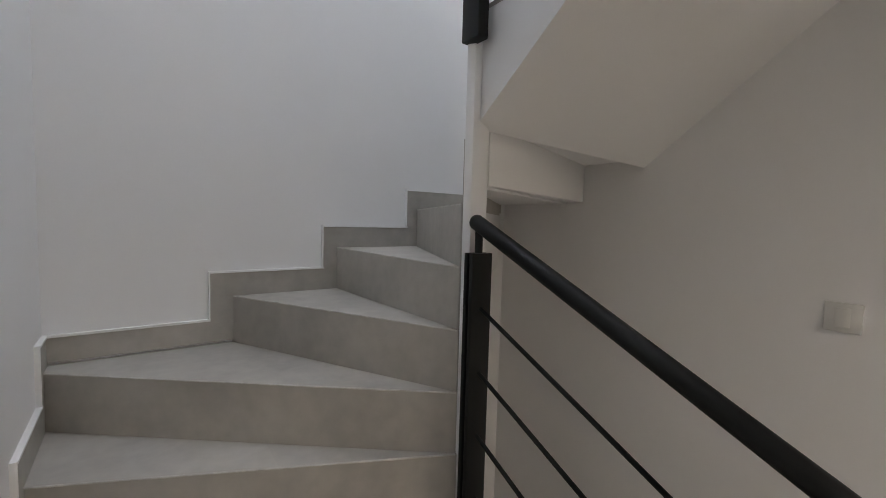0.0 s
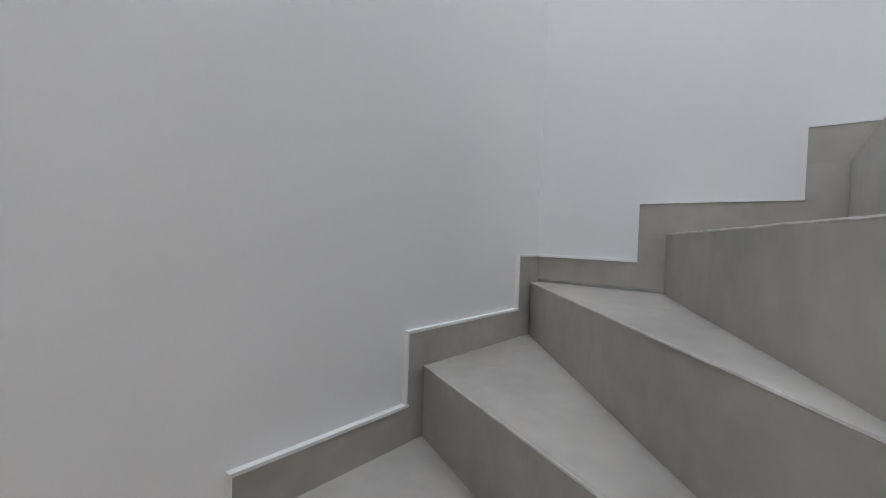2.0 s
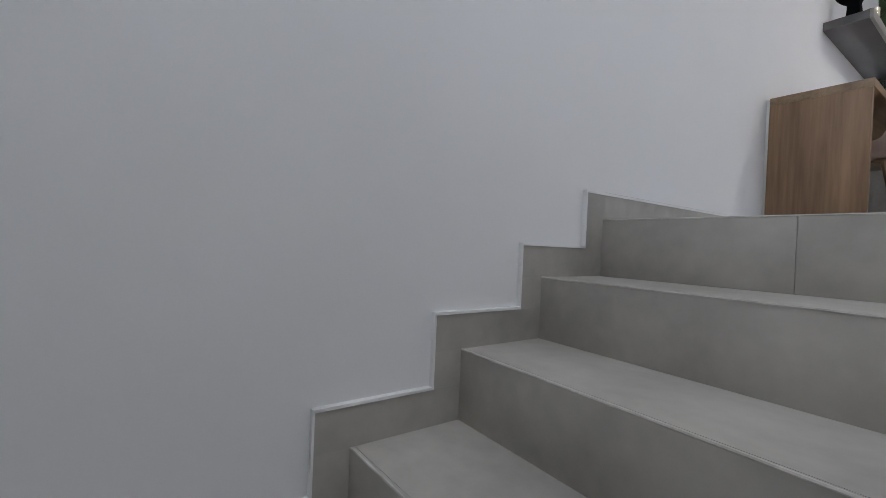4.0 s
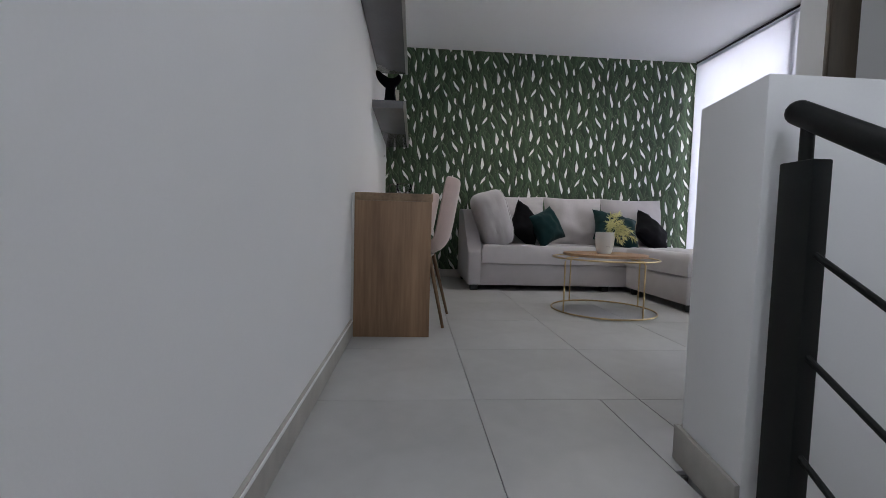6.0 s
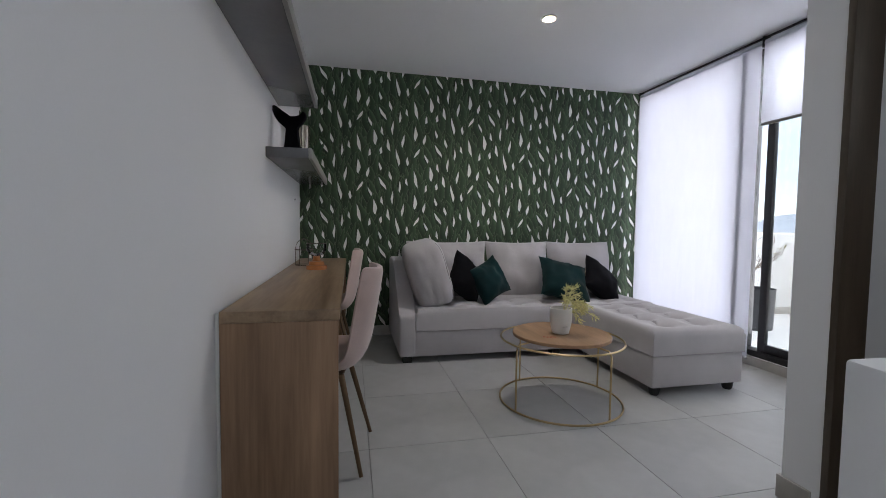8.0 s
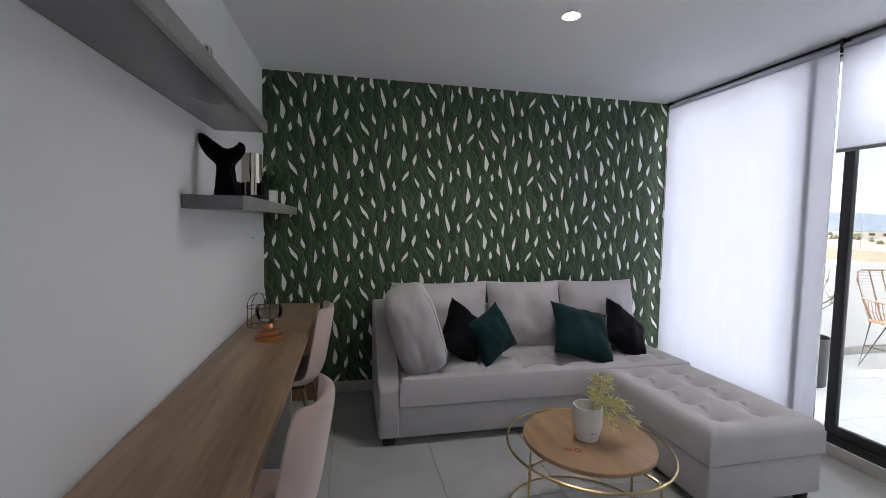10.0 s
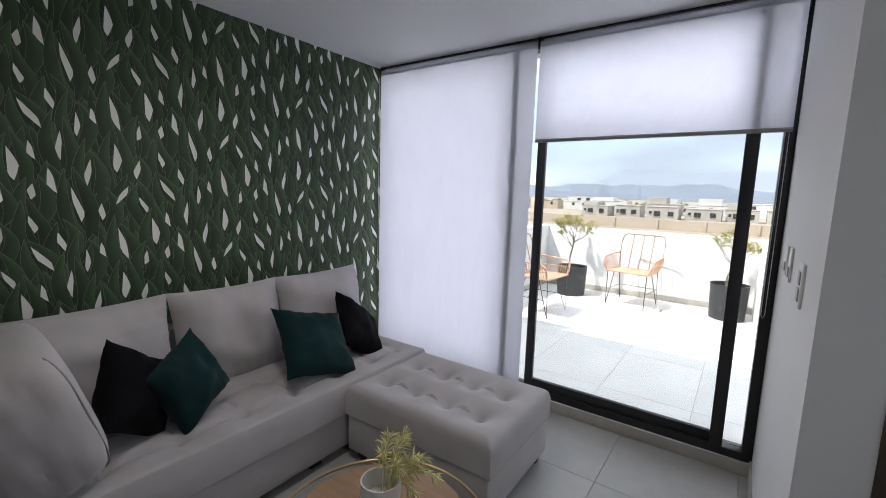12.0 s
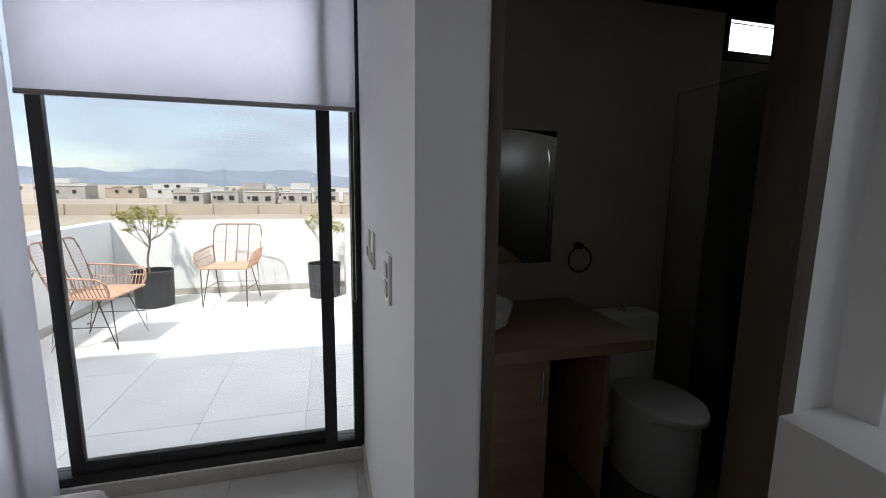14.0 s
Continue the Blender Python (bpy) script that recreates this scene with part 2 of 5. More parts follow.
M_RED = mat("red_painted_letters", (0.45, 0.05, 0.02), 0.6, var=0.2, scale=20, fine=80, bump=0.0)
M_LINE = mat("pale_ceramic_print", (0.45, 0.44, 0.42), 0.5, var=0.1)

def special(name):
    m = bpy.data.materials.new(name)
    m.use_nodes = True
    nt = m.node_tree
    out = nt.nodes["Material Output"]
    nt.nodes.remove(nt.nodes["Principled BSDF"])
    return m, nt, out

M_BLIND, nt, out = special("white_roller_blind_cloth")
df = nt.nodes.new("ShaderNodeBsdfDiffuse")
tr = nt.nodes.new("ShaderNodeBsdfTranslucent")
mx = nt.nodes.new("ShaderNodeMixShader")
wv = nt.nodes.new("ShaderNodeTexNoise")
wv.inputs["Scale"].default_value = 9
wvr = nt.nodes.new("ShaderNodeValToRGB")
wvr.color_ramp.elements[0].color, wvr.color_ramp.elements[1].color = (0.66, 0.67, 0.73, 1), (0.72, 0.73, 0.78, 1)
nt.links.new(wv.outputs["Fac"], wvr.inputs[0])
for n in (df, tr):
    nt.links.new(wvr.outputs[0], n.inputs["Color"])
mx.inputs[0].default_value = 0.5
nt.links.new(df.outputs[0], mx.inputs[1])
nt.links.new(tr.outputs[0], mx.inputs[2])
nt.links.new(mx.outputs[0], out.inputs[0])

M_GLASS, nt, out = special("clear_window_glass")
tp = nt.nodes.new("ShaderNodeBsdfTransparent")
tp.inputs[0].default_value = (0.96, 0.97, 0.97, 1)
gl = nt.nodes.new("ShaderNodeBsdfGlossy")
gl.inputs["Roughness"].default_value = 0.02
fr = nt.nodes.new("ShaderNodeFresnel")
fr.inputs[0].default_value = 1.35
mx = nt.nodes.new("ShaderNodeMixShader")
nt.links.new(fr.outputs[0], mx.inputs[0])
nt.links.new(tp.outputs[0], mx.inputs[1])
nt.links.new(gl.outputs[0], mx.inputs[2])
nt.links.new(mx.outputs[0], out.inputs[0])

M_LAMP, nt, out = special("lit_led_lens")
em = nt.nodes.new("ShaderNodeEmission")
em.inputs[0].default_value, em.inputs[1].default_value = (1.0, 0.86, 0.66, 1), 14
nt.links.new(em.outputs[0], out.inputs[0])

M_MIRROR = mat("mirror_silver", (0.85, 0.86, 0.86), 0.03, 1.0, var=0.02, bump=0.0)

# ---- building helpers ----
def thing(name, base, label, category, group="", kind=""):
    ob = new(name)
    ob.empty_display_size = 0.1
    ob.location = base
    return tagged(ob, label, category, group, kind)

def smooth(me, angle=35):
    for p in me.polygons:
        p.use_smooth = True
    me.set_sharp_from_angle(angle=radians(angle))

def mesh_of(name, bm, m, soft=True):
    bmesh.ops.recalc_face_normals(bm, faces=bm.faces)
    me = bpy.data.meshes.new(name)
    bm.to_mesh(me)
    bm.free()
    for k in (m if isinstance(m, (list, tuple)) else [m]):
        me.materials.append(k)
    if soft:
        smooth(me)
    return me

def part(name, bm, m, parent=None, label="", world_space=False, soft=True, kind=""):
    if world_space and parent is not None:
        loc = parent.location.copy()
        p = parent.parent
        while p is not None:
            loc += p.location
            p = p.parent
        bmesh.ops.translate(bm, verts=bm.verts, vec=-loc)
    ob = new(name, mesh_of(name, bm, m, soft))
    ob.parent = parent
    if label or kind:
        tagged(ob, label, kind=kind)
    return ob

def solid(name, bm, m, label="", category="", group="", kind="", soft=True):
    ob = new(name, mesh_of(name, bm, m, soft))
    return tagged(ob, label, category, group, kind)

def box(x0, y0, z0, x1, y1, z1, bevel=0.0, bm=None, seg=2):
    b = bmesh.new()
    bmesh.ops.create_cube(b, size=1)
    for v in b.verts:
        v.co = ((x0 + x1) / 2 + v.co.x * (x1 - x0), (y0 + y1) / 2 + v.co.y * (y1 - y0), (z0 + z1) / 2 + v.co.z * (z1 - z0))
    if bevel:
        bmesh.ops.bevel(b, geom=b.edges[:], offset=bevel, segments=seg, affect="EDGES", profile=0.5)
    if bm is None:
        return b
    join(bm, b)
    return bm

def join(bm, b):
    vs = [bm.verts.new(v.co) for v in b.verts]
    b.verts.index_update()
    for f in b.faces:
        bm.faces.new([vs[v.index] for v in f.verts])
    b.free()
    return bm

def prism(poly, z0, z1, bevel=0.0, bm=None):
    """A plan polygon carried from z0 to z1."""
    b = bmesh.new()
    lo = [b.verts.new((x, y, z0)) for x, y in poly]
    hi = [b.verts.new((x, y, z1)) for x, y in poly]
    b.faces.new(lo[::-1])
    b.faces.new(hi)
    n = len(poly)
    for i in range(n):
        b.faces.new((lo[i], lo[(i + 1) % n], hi[(i + 1) % n], hi[i]))
    if bevel:
        bmesh.ops.bevel(b, geom=b.edges[:], offset=bevel, segments=2, affect="EDGES", profile=0.5)
    if bm is None:
        return b
    return join(bm, b)

def extrude_profile(pts, axis, a, b_, bevel=0.0):
    """A closed profile in the two other axes carried along axis from a to b_."""
    b = bmesh.new()
    def place(u, v, w):
        return (w, u, v) if axis == "x" else (u, w, v)
    lo = [b.verts.new(place(u, v, a)) for u, v in pts]
    hi = [b.verts.new(place(u, v, b_)) for u, v in pts]
    b.faces.new(lo)
    b.faces.new(hi[::-1])
    n = len(pts)
    for i in range(n):
        b.faces.new((lo[i], hi[i], hi[(i + 1) % n], lo[(i + 1) % n]))
    if bevel:
        bmesh.ops.bevel(b, geom=b.edges[:], offset=bevel, segments=3, affect="EDGES", profile=0.5)
    return b

def tube(pts, r, seg=8, bm=None, closed=False, r1=None):
    bm = bm or bmesh.new()
    pts = [Vector(p) for p in pts]
    n = len(pts)
    rings = []
    for i, p in enumerate(pts):
        if closed:
            d = pts[(i + 1) % n] - pts[i - 1]
        else:
            d = pts[min(i + 1, n - 1)] - pts[max(i - 1, 0)]
        d = d.normalized() if d.length else Vector((0, 0, 1))
        u = d.cross(Vector((0, 0, 1)) if abs(d.z) < 0.95 else Vector((1, 0, 0))).normalized()
        w = d.cross(u)
        rad = r if r1 is None else r + (r1 - r) * i / max(1, n - 1)
        rings.append([bm.verts.new(p + (u * math.cos(2 * math.pi * k / seg) + w * math.sin(2 * math.pi * k / seg)) * rad) for k in range(seg)])
    for i in range(n if closed else n - 1):
        a, b = rings[i], rings[(i + 1) % n]
        for k in range(seg):
            bm.faces.new((a[k], a[(k + 1) % seg], b[(k + 1) % seg], b[k]))
    if not closed:
        bm.faces.new(rings[0])
        bm.faces.new(rings[-1][::-1])
    return bm

def lathe(profile, seg=32, bm=None, centre=(0, 0, 0)):
    bm = bm or bmesh.new()
    cx, cy, cz = centre
    rings = [[bm.verts.new((cx + r * math.cos(2 * math.pi * k / seg), cy + r * math.sin(2 * math.pi * k / seg), cz + z)) for k in range(seg)] for r, z in profile]
    for a, b in zip(rings, rings[1:]):
        for k in range(seg):
            bm.faces.new((a[k], a[(k + 1) % seg], b[(k + 1) % seg], b[k]))
    bm.faces.new(rings[0][::-1])
    bm.faces.new(rings[-1])
    return bm

def circle(cx, cy, cz, r, n=48):
    return [(cx + r * math.cos(2 * math.pi * k / n), cy + r * math.sin(2 * math.pi * k / n), cz) for k in range(n)]

def pillow(w, h, t, n=18, wrinkle=0.006, pinch=0.06):
    """A stuffed cushion that stands in the xz plane with its middle at the origin."""
    bm = bmesh.new()
    sides = []
    for s in (1, -1):
        rows = []
        for j in range(n + 1):
            row = []
            for i in range(n + 1):
                u, v = 2 * i / n - 1, 2 * j / n - 1
                k = (max(0, 1 - abs(u) ** 2.6) * max(0, 1 - abs(v) ** 2.6)) ** 0.55
                x = u * w / 2 * (1 - pinch * (1 - abs(v) ** 2) * abs(u))
                z = v * h / 2 * (1 - pinch * (1 - abs(u) ** 2) * abs(v))
                rim = max(abs(u), abs(v)) ** 3 * k ** 0.5
                crease = noise.noise((u * 7 + w * 5, v * 1.5, s + h)) * abs(v) + noise.noise((u * 1.5, v * 7 + w * 5, s + h)) * abs(u)
                y = s * (t / 2 * k + wrinkle * k * noise.noise((u * 2.2 + w * 9, v * 2.2 + s, h * 7)) + wrinkle * 0.8 * rim * crease)
                row.append(bm.verts.new((x, y, z)))
            rows.append(row)
        for j in range(n):
            for i in range(n):
                q = (rows[j][i], rows[j][i + 1], rows[j + 1][i + 1], rows[j + 1][i])
                bm.faces.new(q if s < 0 else q[::-1])
    bmesh.ops.remove_doubles(bm, verts=bm.verts, dist=0.0004)
    return bm

def puffy(w, d, h, power=4.5, cuts=11, wrinkle=0.012, seed=0.0):
    """A plump boxed cushion about the origin."""
    bm = bmesh.new()
    bmesh.ops.create_cube(bm, size=2)
    bmesh.ops.subdivide_edges(bm, edges=bm.edges[:], cuts=cuts, use_grid_fill=True)
    for v in bm.verts:
        x, y, z = v.co
        k = (abs(x) ** power + abs(y) ** power + abs(z) ** power) ** (1 / power)
        x, y, z = x / k, y / k, z / k
        q = noise.noise((x * 1.7 + seed, y * 1.7, z * 1.7)) + 0.6 * noise.noise((x * 5 + seed, y * 2, z * 3.2))
        v.co = (x * w / 2 * (1 + wrinkle * q), y * d / 2 * (1 + wrinkle * 4 * q), z * h / 2 * (1 + wrinkle * 1.5 * q))
    return bm

def tufted(x0, x1, y0, y1, zb, zt, buttons, nx, ny, dip=0.035, r=0.035, reach=0.03, links=0.24):
    """An upholstered block with buttons drawn into its top and folds between them."""
    bm = bmesh.new()
    segs = []
    for i, a in enumerate(buttons):
        for b in buttons[i + 1:]:
            if math.dist(a, b) < links:
                segs.append((a, b))
    rows = []
    for j in range(ny + 1):
        row = []
        for i in range(nx + 1):
            x, y = x0 + (x1 - x0) * i / nx, y0 + (y1 - y0) * j / ny
            d = min(x - x0, x1 - x, y - y0, y1 - y)
            z = zt if d >= r else zt - r + math.sqrt(max(0, r * r - (r - d) ** 2))
            pull = 0.0
            for bx, by in buttons:
                q = math.hypot(x - bx, y - by)
                pull = max(pull, dip * math.exp(-(q / reach) ** 1.3))
            for (ax, ay), (bx, by) in segs:
                l2 = (bx - ax) ** 2 + (by - ay) ** 2
                s = max(0, min(1, ((x - ax) * (bx - ax) + (y - ay) * (by - ay)) / l2))
                q = math.hypot(x - ax - s * (bx - ax), y - ay - s * (by - ay))
                pull = max(pull, dip * 0.45 * math.exp(-(q / 0.016) ** 1.2))
            z += 0.006 * noise.noise((x * 4, y * 4, 3)) * min(1, d / 0.1) - pull * min(1, d / 0.03)
            row.append(bm.verts.new((x, y, z)))
        rows.append(row)
    for j in range(ny):
        for i in range(nx):
            bm.faces.new((rows[j][i], rows[j][i + 1], rows[j + 1][i + 1], rows[j + 1][i]))
    rim = rows[0][:] + [rows[j][nx] for j in range(1, ny + 1)] + rows[ny][-2::-1] + [rows[j][0] for j in range(ny - 1, 0, -1)]
    low = [bm.verts.new((v.co.x, v.co.y, zb)) for v in rim]
    k = len(rim)
    for i in range(k):
        bm.faces.new((rim[(i + 1) % k], rim[i], low[i], low[(i + 1) % k]))
    bm.faces.new(low)
    return bm

def leafy(pts_dirs, length, width, droop=0.0, bm=None):
    """Small pointed leaves, each from a foot along a direction."""
    bm = bm or bmesh.new()
    for p, d in pts_dirs:
        p, d = Vector(p), Vector(d).normalized()
        l = length * random.uniform(0.7, 1.25)
        side = d.cross(Vector((random.uniform(-1, 1), random.uniform(-1, 1), random.uniform(0.2, 1)))).normalized() * width * random.uniform(0.7, 1.2) / 2
        up = side.cross(d).normalized() * width * 0.25
        mid = p + d * l * 0.45 + Vector((0, 0, -droop * l * 0.3))
        tip = p + d * l + Vector((0, 0, -droop * l))
        a, b, c, e, m_ = (bm.verts.new(q) for q in (p, mid + side + up, tip, mid - side + up, mid))
        bm.faces.new((a, b, m_))
        bm.faces.new((b, c, m_))
        bm.faces.new((c, e, m_))
        bm.faces.new((e, a, m_))
    return bm

# ---- structure ----
XE, YJ, YN, XW, ZC = 2.085, 2.06, 4.81, 3.46, 2.46

solid("wall_west", box(-0.15, -0.96, -3.8, 0, 4.96, 2.6), M_PAINT, "smooth white painted plaster wall along stair and desk", "wall", kind="structure")
solid("wall_south", box(0, -0.96, -3.8, 2.2, -0.81, 2.6), M_PAINT, "smooth white painted stairwell end wall", "wall", kind="structure")
solid("wall_east_stair", box(1.98, -0.81, -3.8, 2.2, 0.905, 2.6), M_PAINT, "white painted stairwell side wall", "wall", kind="structure")
solid("wall_stair_below", box(1.98, 0.905, -3.8, 2.2, 3.6, -0.25), M_PAINT, "white painted wall under the room", "wall", kind="structure")
solid("wall_stair_end", box(0, 3.6, -3.8, 2.2, 3.75, -0.25), M_PAINT, "white painted wall closing the lower stair", "wall", kind="structure")
solid("floor_below", box(0, -0.81, -3.82, 1.98, 3.6, -3.74), M_TILE, "grey tiled floor of the storey below", "floor", kind="structure")
wall_north = solid("wall_north", box(0, YN, -0.25, 3.75, 4.96, 2.6), M_PAINT, "wall papered with green leaves behind the sofa", "wall", kind="structure")
bm = box(XE, 0.905, -0.25, 2.2, 1.05, 2.6)
box(XE, 1.92, -0.25, 2.2, YJ, 2.6, bm=bm)
box(XE, 1.05, 2.1, 2.2, 1.92, 2.6, bm=bm)
box(2.2, 1.96, -0.25, 3.75, YJ, 2.6, bm=bm)
solid("wall_bathroom", bm, M_PAINT, "white painted partition with the bathroom doorway", "wall", kind="structure")
bm = box(XW, YJ, -0.25, 3.66, YN, 0.07)
box(XW, YJ, 2.43, 3.66, YN, 2.6, bm=bm)
solid("wall_window", bm, M_PAINT, "white threshold and lintel round the terrace window", "wall", kind="structure")
bm = box(-0.15, 0.40, ZC, 3.75, 4.96, 2.75)
box(-0.15, -0.96, ZC, 0.3, 0.40, 2.75, bm=bm)
box(1.7, -0.96, ZC, 3.46, 0.40, 2.75, bm=bm)
box(0.3, -0.96, ZC, 1.7, -0.70, 2.75, bm=bm)
solid("ceiling", bm, M_CEIL, "flat white painted ceiling", "ceiling", kind="structure")

# this rooflight and its ceiling opening are unseen, added to brighten the stair
rl = tagged(new("window_3"), "unseen frosted rooflight added to light the stairwell", "rooflight", kind="structure")
part("frosted_panel", box(0.25, -0.75, 2.752, 1.75, 0.45, 2.762), M_BLIND, rl)

# guard wall at the head of the stair
solid("parapet_wall", prism([(0.97, 0.905), (XE, 0.905), (XE, 1.10), (1.012, 1.155)], -0.25, 0.889, 0.006), M_PAINT, "low white plastered guard wall at the stairhead", "low wall", kind="structure")

# floor slab under the tiles
bm = box(0, 0.885, -0.25, 0.97, 1.105, -0.014)
box(0, 1.105, -0.25, XW, YN, -0.014, bm=bm)
floor = solid("floor", bm, M_GROUT, "grey large-format porcelain tile floor", "floor", kind="structure")

def baseboard(name, x0, y0, x1, y1, z0=0.0, h=0.09):
    solid(name, box(x0, y0, z0, x1, y1, z0 + h, 0.002), M_STEP, "grey tile skirting strip", "baseboard", kind="structure")

baseboard("baseboard_west", 0, 0.885, 0.012, YN)
baseboard("baseboard_north", 0.012, YN - 0.012, XW, YN)
baseboard("baseboard_jut", XE, YJ, XW, YJ + 0.012)
baseboard("baseboard_jamb", XE - 0.012, 1.95, XE, YJ + 0.012)
for name, foot in (("baseboard_parapet", [(0.958, 0.905), (0.9695, 0.905), (1.0115, 1.1555), (1.0, 1.168)]),
                   ("baseboard_parapet_back", [(1.0005, 1.168), (1.012, 1.1555), (XE - 0.014, 1.1008), (XE - 0.014, 1.113)])):
    solid(name, prism(foot, 0.0, 0.09, 0.002), M_STEP, "grey tile skirting strip", "baseboard", kind="structure")
solid("window_threshold", box(XW - 0.01, YJ + 0.012, 0.0, XW, YN, 0.068, 0.002), M_STEP, "grey tile strip under the terrace door", "threshold", kind="structure")

# ---- staircase ----
RISE = 0.18
stairs = thing("staircase", (0, 0, -3.74), "winding staircase clad in grey porcelain tiles", "staircase")
# front edges of the treads: the end at the outer wall and the end at the newel
XF = 0.957
NOSE = {0: ((0, 0.885), (XF, 0.885)), 1: ((0, 0.595), (XF, 0.56)), 2: ((0, 0.305), (XF, 0.285)), 3: ((0, 0.012), (XF, 0.036)),
        4: ((0, -0.38), (0.975, 0.034)), 5: ((0.04, -0.81), (0.980, 0.036)), 6: ((0.59, -0.81), (0.984, 0.038)), 7: ((1.01, -0.81), (0.988, 0.040)),
        8: ((1.43, -0.81), (0.992, 0.042)), 9: ((1.98, -0.75), (0.995, 0.044)), 10: ((1.98, -0.42), (0.998, 0.046))}
for k in range(11, 20):
    NOSE[k] = ((1.98, 0.05 + 0.3 * (k - 11)), (1.03, 0.05 + 0.3 * (k - 11)))
DROP = 0.01

def plan(i, back=0.0):
    """The outline of tread i, from its front edge to the front edge of the tread above."""
    (a, b), (c, d) = NOSE[i], NOSE[i - 1]
    mid = {5: [(0, -0.81)], 9: [(1.98, -0.81)]}.get(i, [])
    return [b, a] + mid + [c, d]

def cut(poly, f):
    """Divides a tread into two tiles across its length."""
    b, a, *m, c, d = poly
    p = (b[0] + (a[0] - b[0]) * f, b[1] + (a[1] - b[1]) * f)
    q = (d[0] + (c[0] - d[0]) * f, d[1] + (c[1] - d[1]) * f)
    return [b, p, q, d], [p, a] + m + [c, q]

def inset(poly, g=0.0012):
    cx, cy = sum(p[0] for p in poly) / len(poly), sum(p[1] for p in poly) / len(poly)
    return [(x - g * (1 if x > cx else -1), y - g * (1 if y > cy else -1)) for x, y in poly]

for i in range(1, 19):
    z = -RISE * i - DROP
    poly = plan(i)
    # concrete body of the step
    thick = 0.13 if i in (4, 5) else 0.30
    if i in (1, 2, 3):
        (a, b), (c, d) = NOSE[i], NOSE[i - 1]
        body = bmesh.new()
        lo = lambda y: -0.865 + (y - 0.05) * 0.78
        vs = {}
        for key, (x, y) in zip("badc"[:2] + "cd", (b, a, c, d)):
            vs[key] = (body.verts.new((x, y, lo(y))), body.verts.new((x, y, z - 0.013)))
        ring = ["b", "a", "c", "d"]
        for k in range(4):
            p, q = vs[ring[k]], vs[ring[(k + 1) % 4]]
            body.faces.new((p[0], q[0], q[1], p[1]))
        body.faces.new([vs[k][0] for k in ring])
        body.faces.new([vs[k][1] for k in ring][::-1])
    else:
        body = prism(poly, z - thick if i < 9 else -3.74, z - 0.013)
    part("step_body", body, M_PAINT, stairs, world_space=True, soft=False)
    # two tread tiles and a riser tile
    f = 0.62 if i % 2 else 0.45
    for piece in (cut(poly, f) if i in (4, 5, 9, 10) else (poly,)):
        part("tread", prism(piece, z - 0.012, z), M_STEP, stairs, world_space=True)
for i in range(0, 18):
    z = -RISE * i - (DROP if i else 0.002)
    (a, b) = NOSE[i]
    dx, dy = b[0] - a[0], b[1] - a[1]
    ln = math.hypot(dx, dy)
    # the way down the stair, square to the front edge
    nx, ny = dy / ln, -dx / ln
    t = 0.011
    m0 = (a[0] + dx * 0.55, a[1] + dy * 0.55)
    for p, q in ((a, m0), (m0, b)) if i in (0, 9) else ((a, b),):
        ux, uy = (dx / ln * 0.002, dy / ln * 0.002) if 4 <= i <= 9 and q == b else (0, 0)
        poly = [p, (q[0] - ux, q[1] - uy), (q[0] + nx * t - ux, q[1] + ny * t - uy), (p[0] + nx * t, p[1] + ny * t)]
        part("riser", prism(poly, z - RISE + 0.001 - DROP, z + 0.0004, 0.003 if i in (0, 1, 2, 3) else 0.0), M_STEP, stairs, world_space=True)
# thin uneven mortar line along each front edge
M_NOSE = mat("pale_nosing_mortar", (0.57, 0.55, 0.51), 0.8, var=0.25, scale=18, fine=120, bump=0.3)
for i in range(0, 13):
    (a, b), z = NOSE[i], -RISE * i - (DROP if i else 0.002)
    ln = math.dist(a, b)
    nx, ny = (b[1] - a[1]) / ln, -(b[0] - a[0]) / ln
    pts = []
    for k in range(41):
        t = 0.004 + 0.992 * k / 40
        j = 0.0013 * noise.noise((k * 0.45, i * 3.7, 0)) + 0.0009 * noise.noise((k * 1.7, i * 5.1, 2))
        pts.append((a[0] + (b[0] - a[0]) * t + nx * (0.0095 + j), a[1] + (b[1] - a[1]) * t + ny * (0.0095 + j), z - 0.0014 + j * 0.8))
    part("nosing_joint", tube(pts, 0.0030, 6), M_NOSE, stairs, "pale mortar line along the tread edge", world_space=True)
# plaster newel on which the winders turn, and the head of the flight
part("newel", prism([(1.003, 0.050), (0.990, 0.070), (0.905, 0.040), (0.885, 0.006), (0.955, 0.028), (0.99, 0.042)], -3.74, -0.60, 0.003), M_PAINT, stairs, "white plastered newel pillar", world_space=True)
part("lintel", prism([(0.0, -0.362), (0.0, -0.28), (0.896, 0.036), (0.896, 0.004)], -1.034, -0.76, 0.004), M_PAINT, stairs, "white plastered beam under the winding steps", world_space=True)

# stepped tile skirting along the outer walls, with a white bead on top
skirt = thing("stair_skirting", (0, 0, -1.6), "stepped grey tile skirting with a white plaster edge", "skirting")
HS, TH = 0.08, 0.012

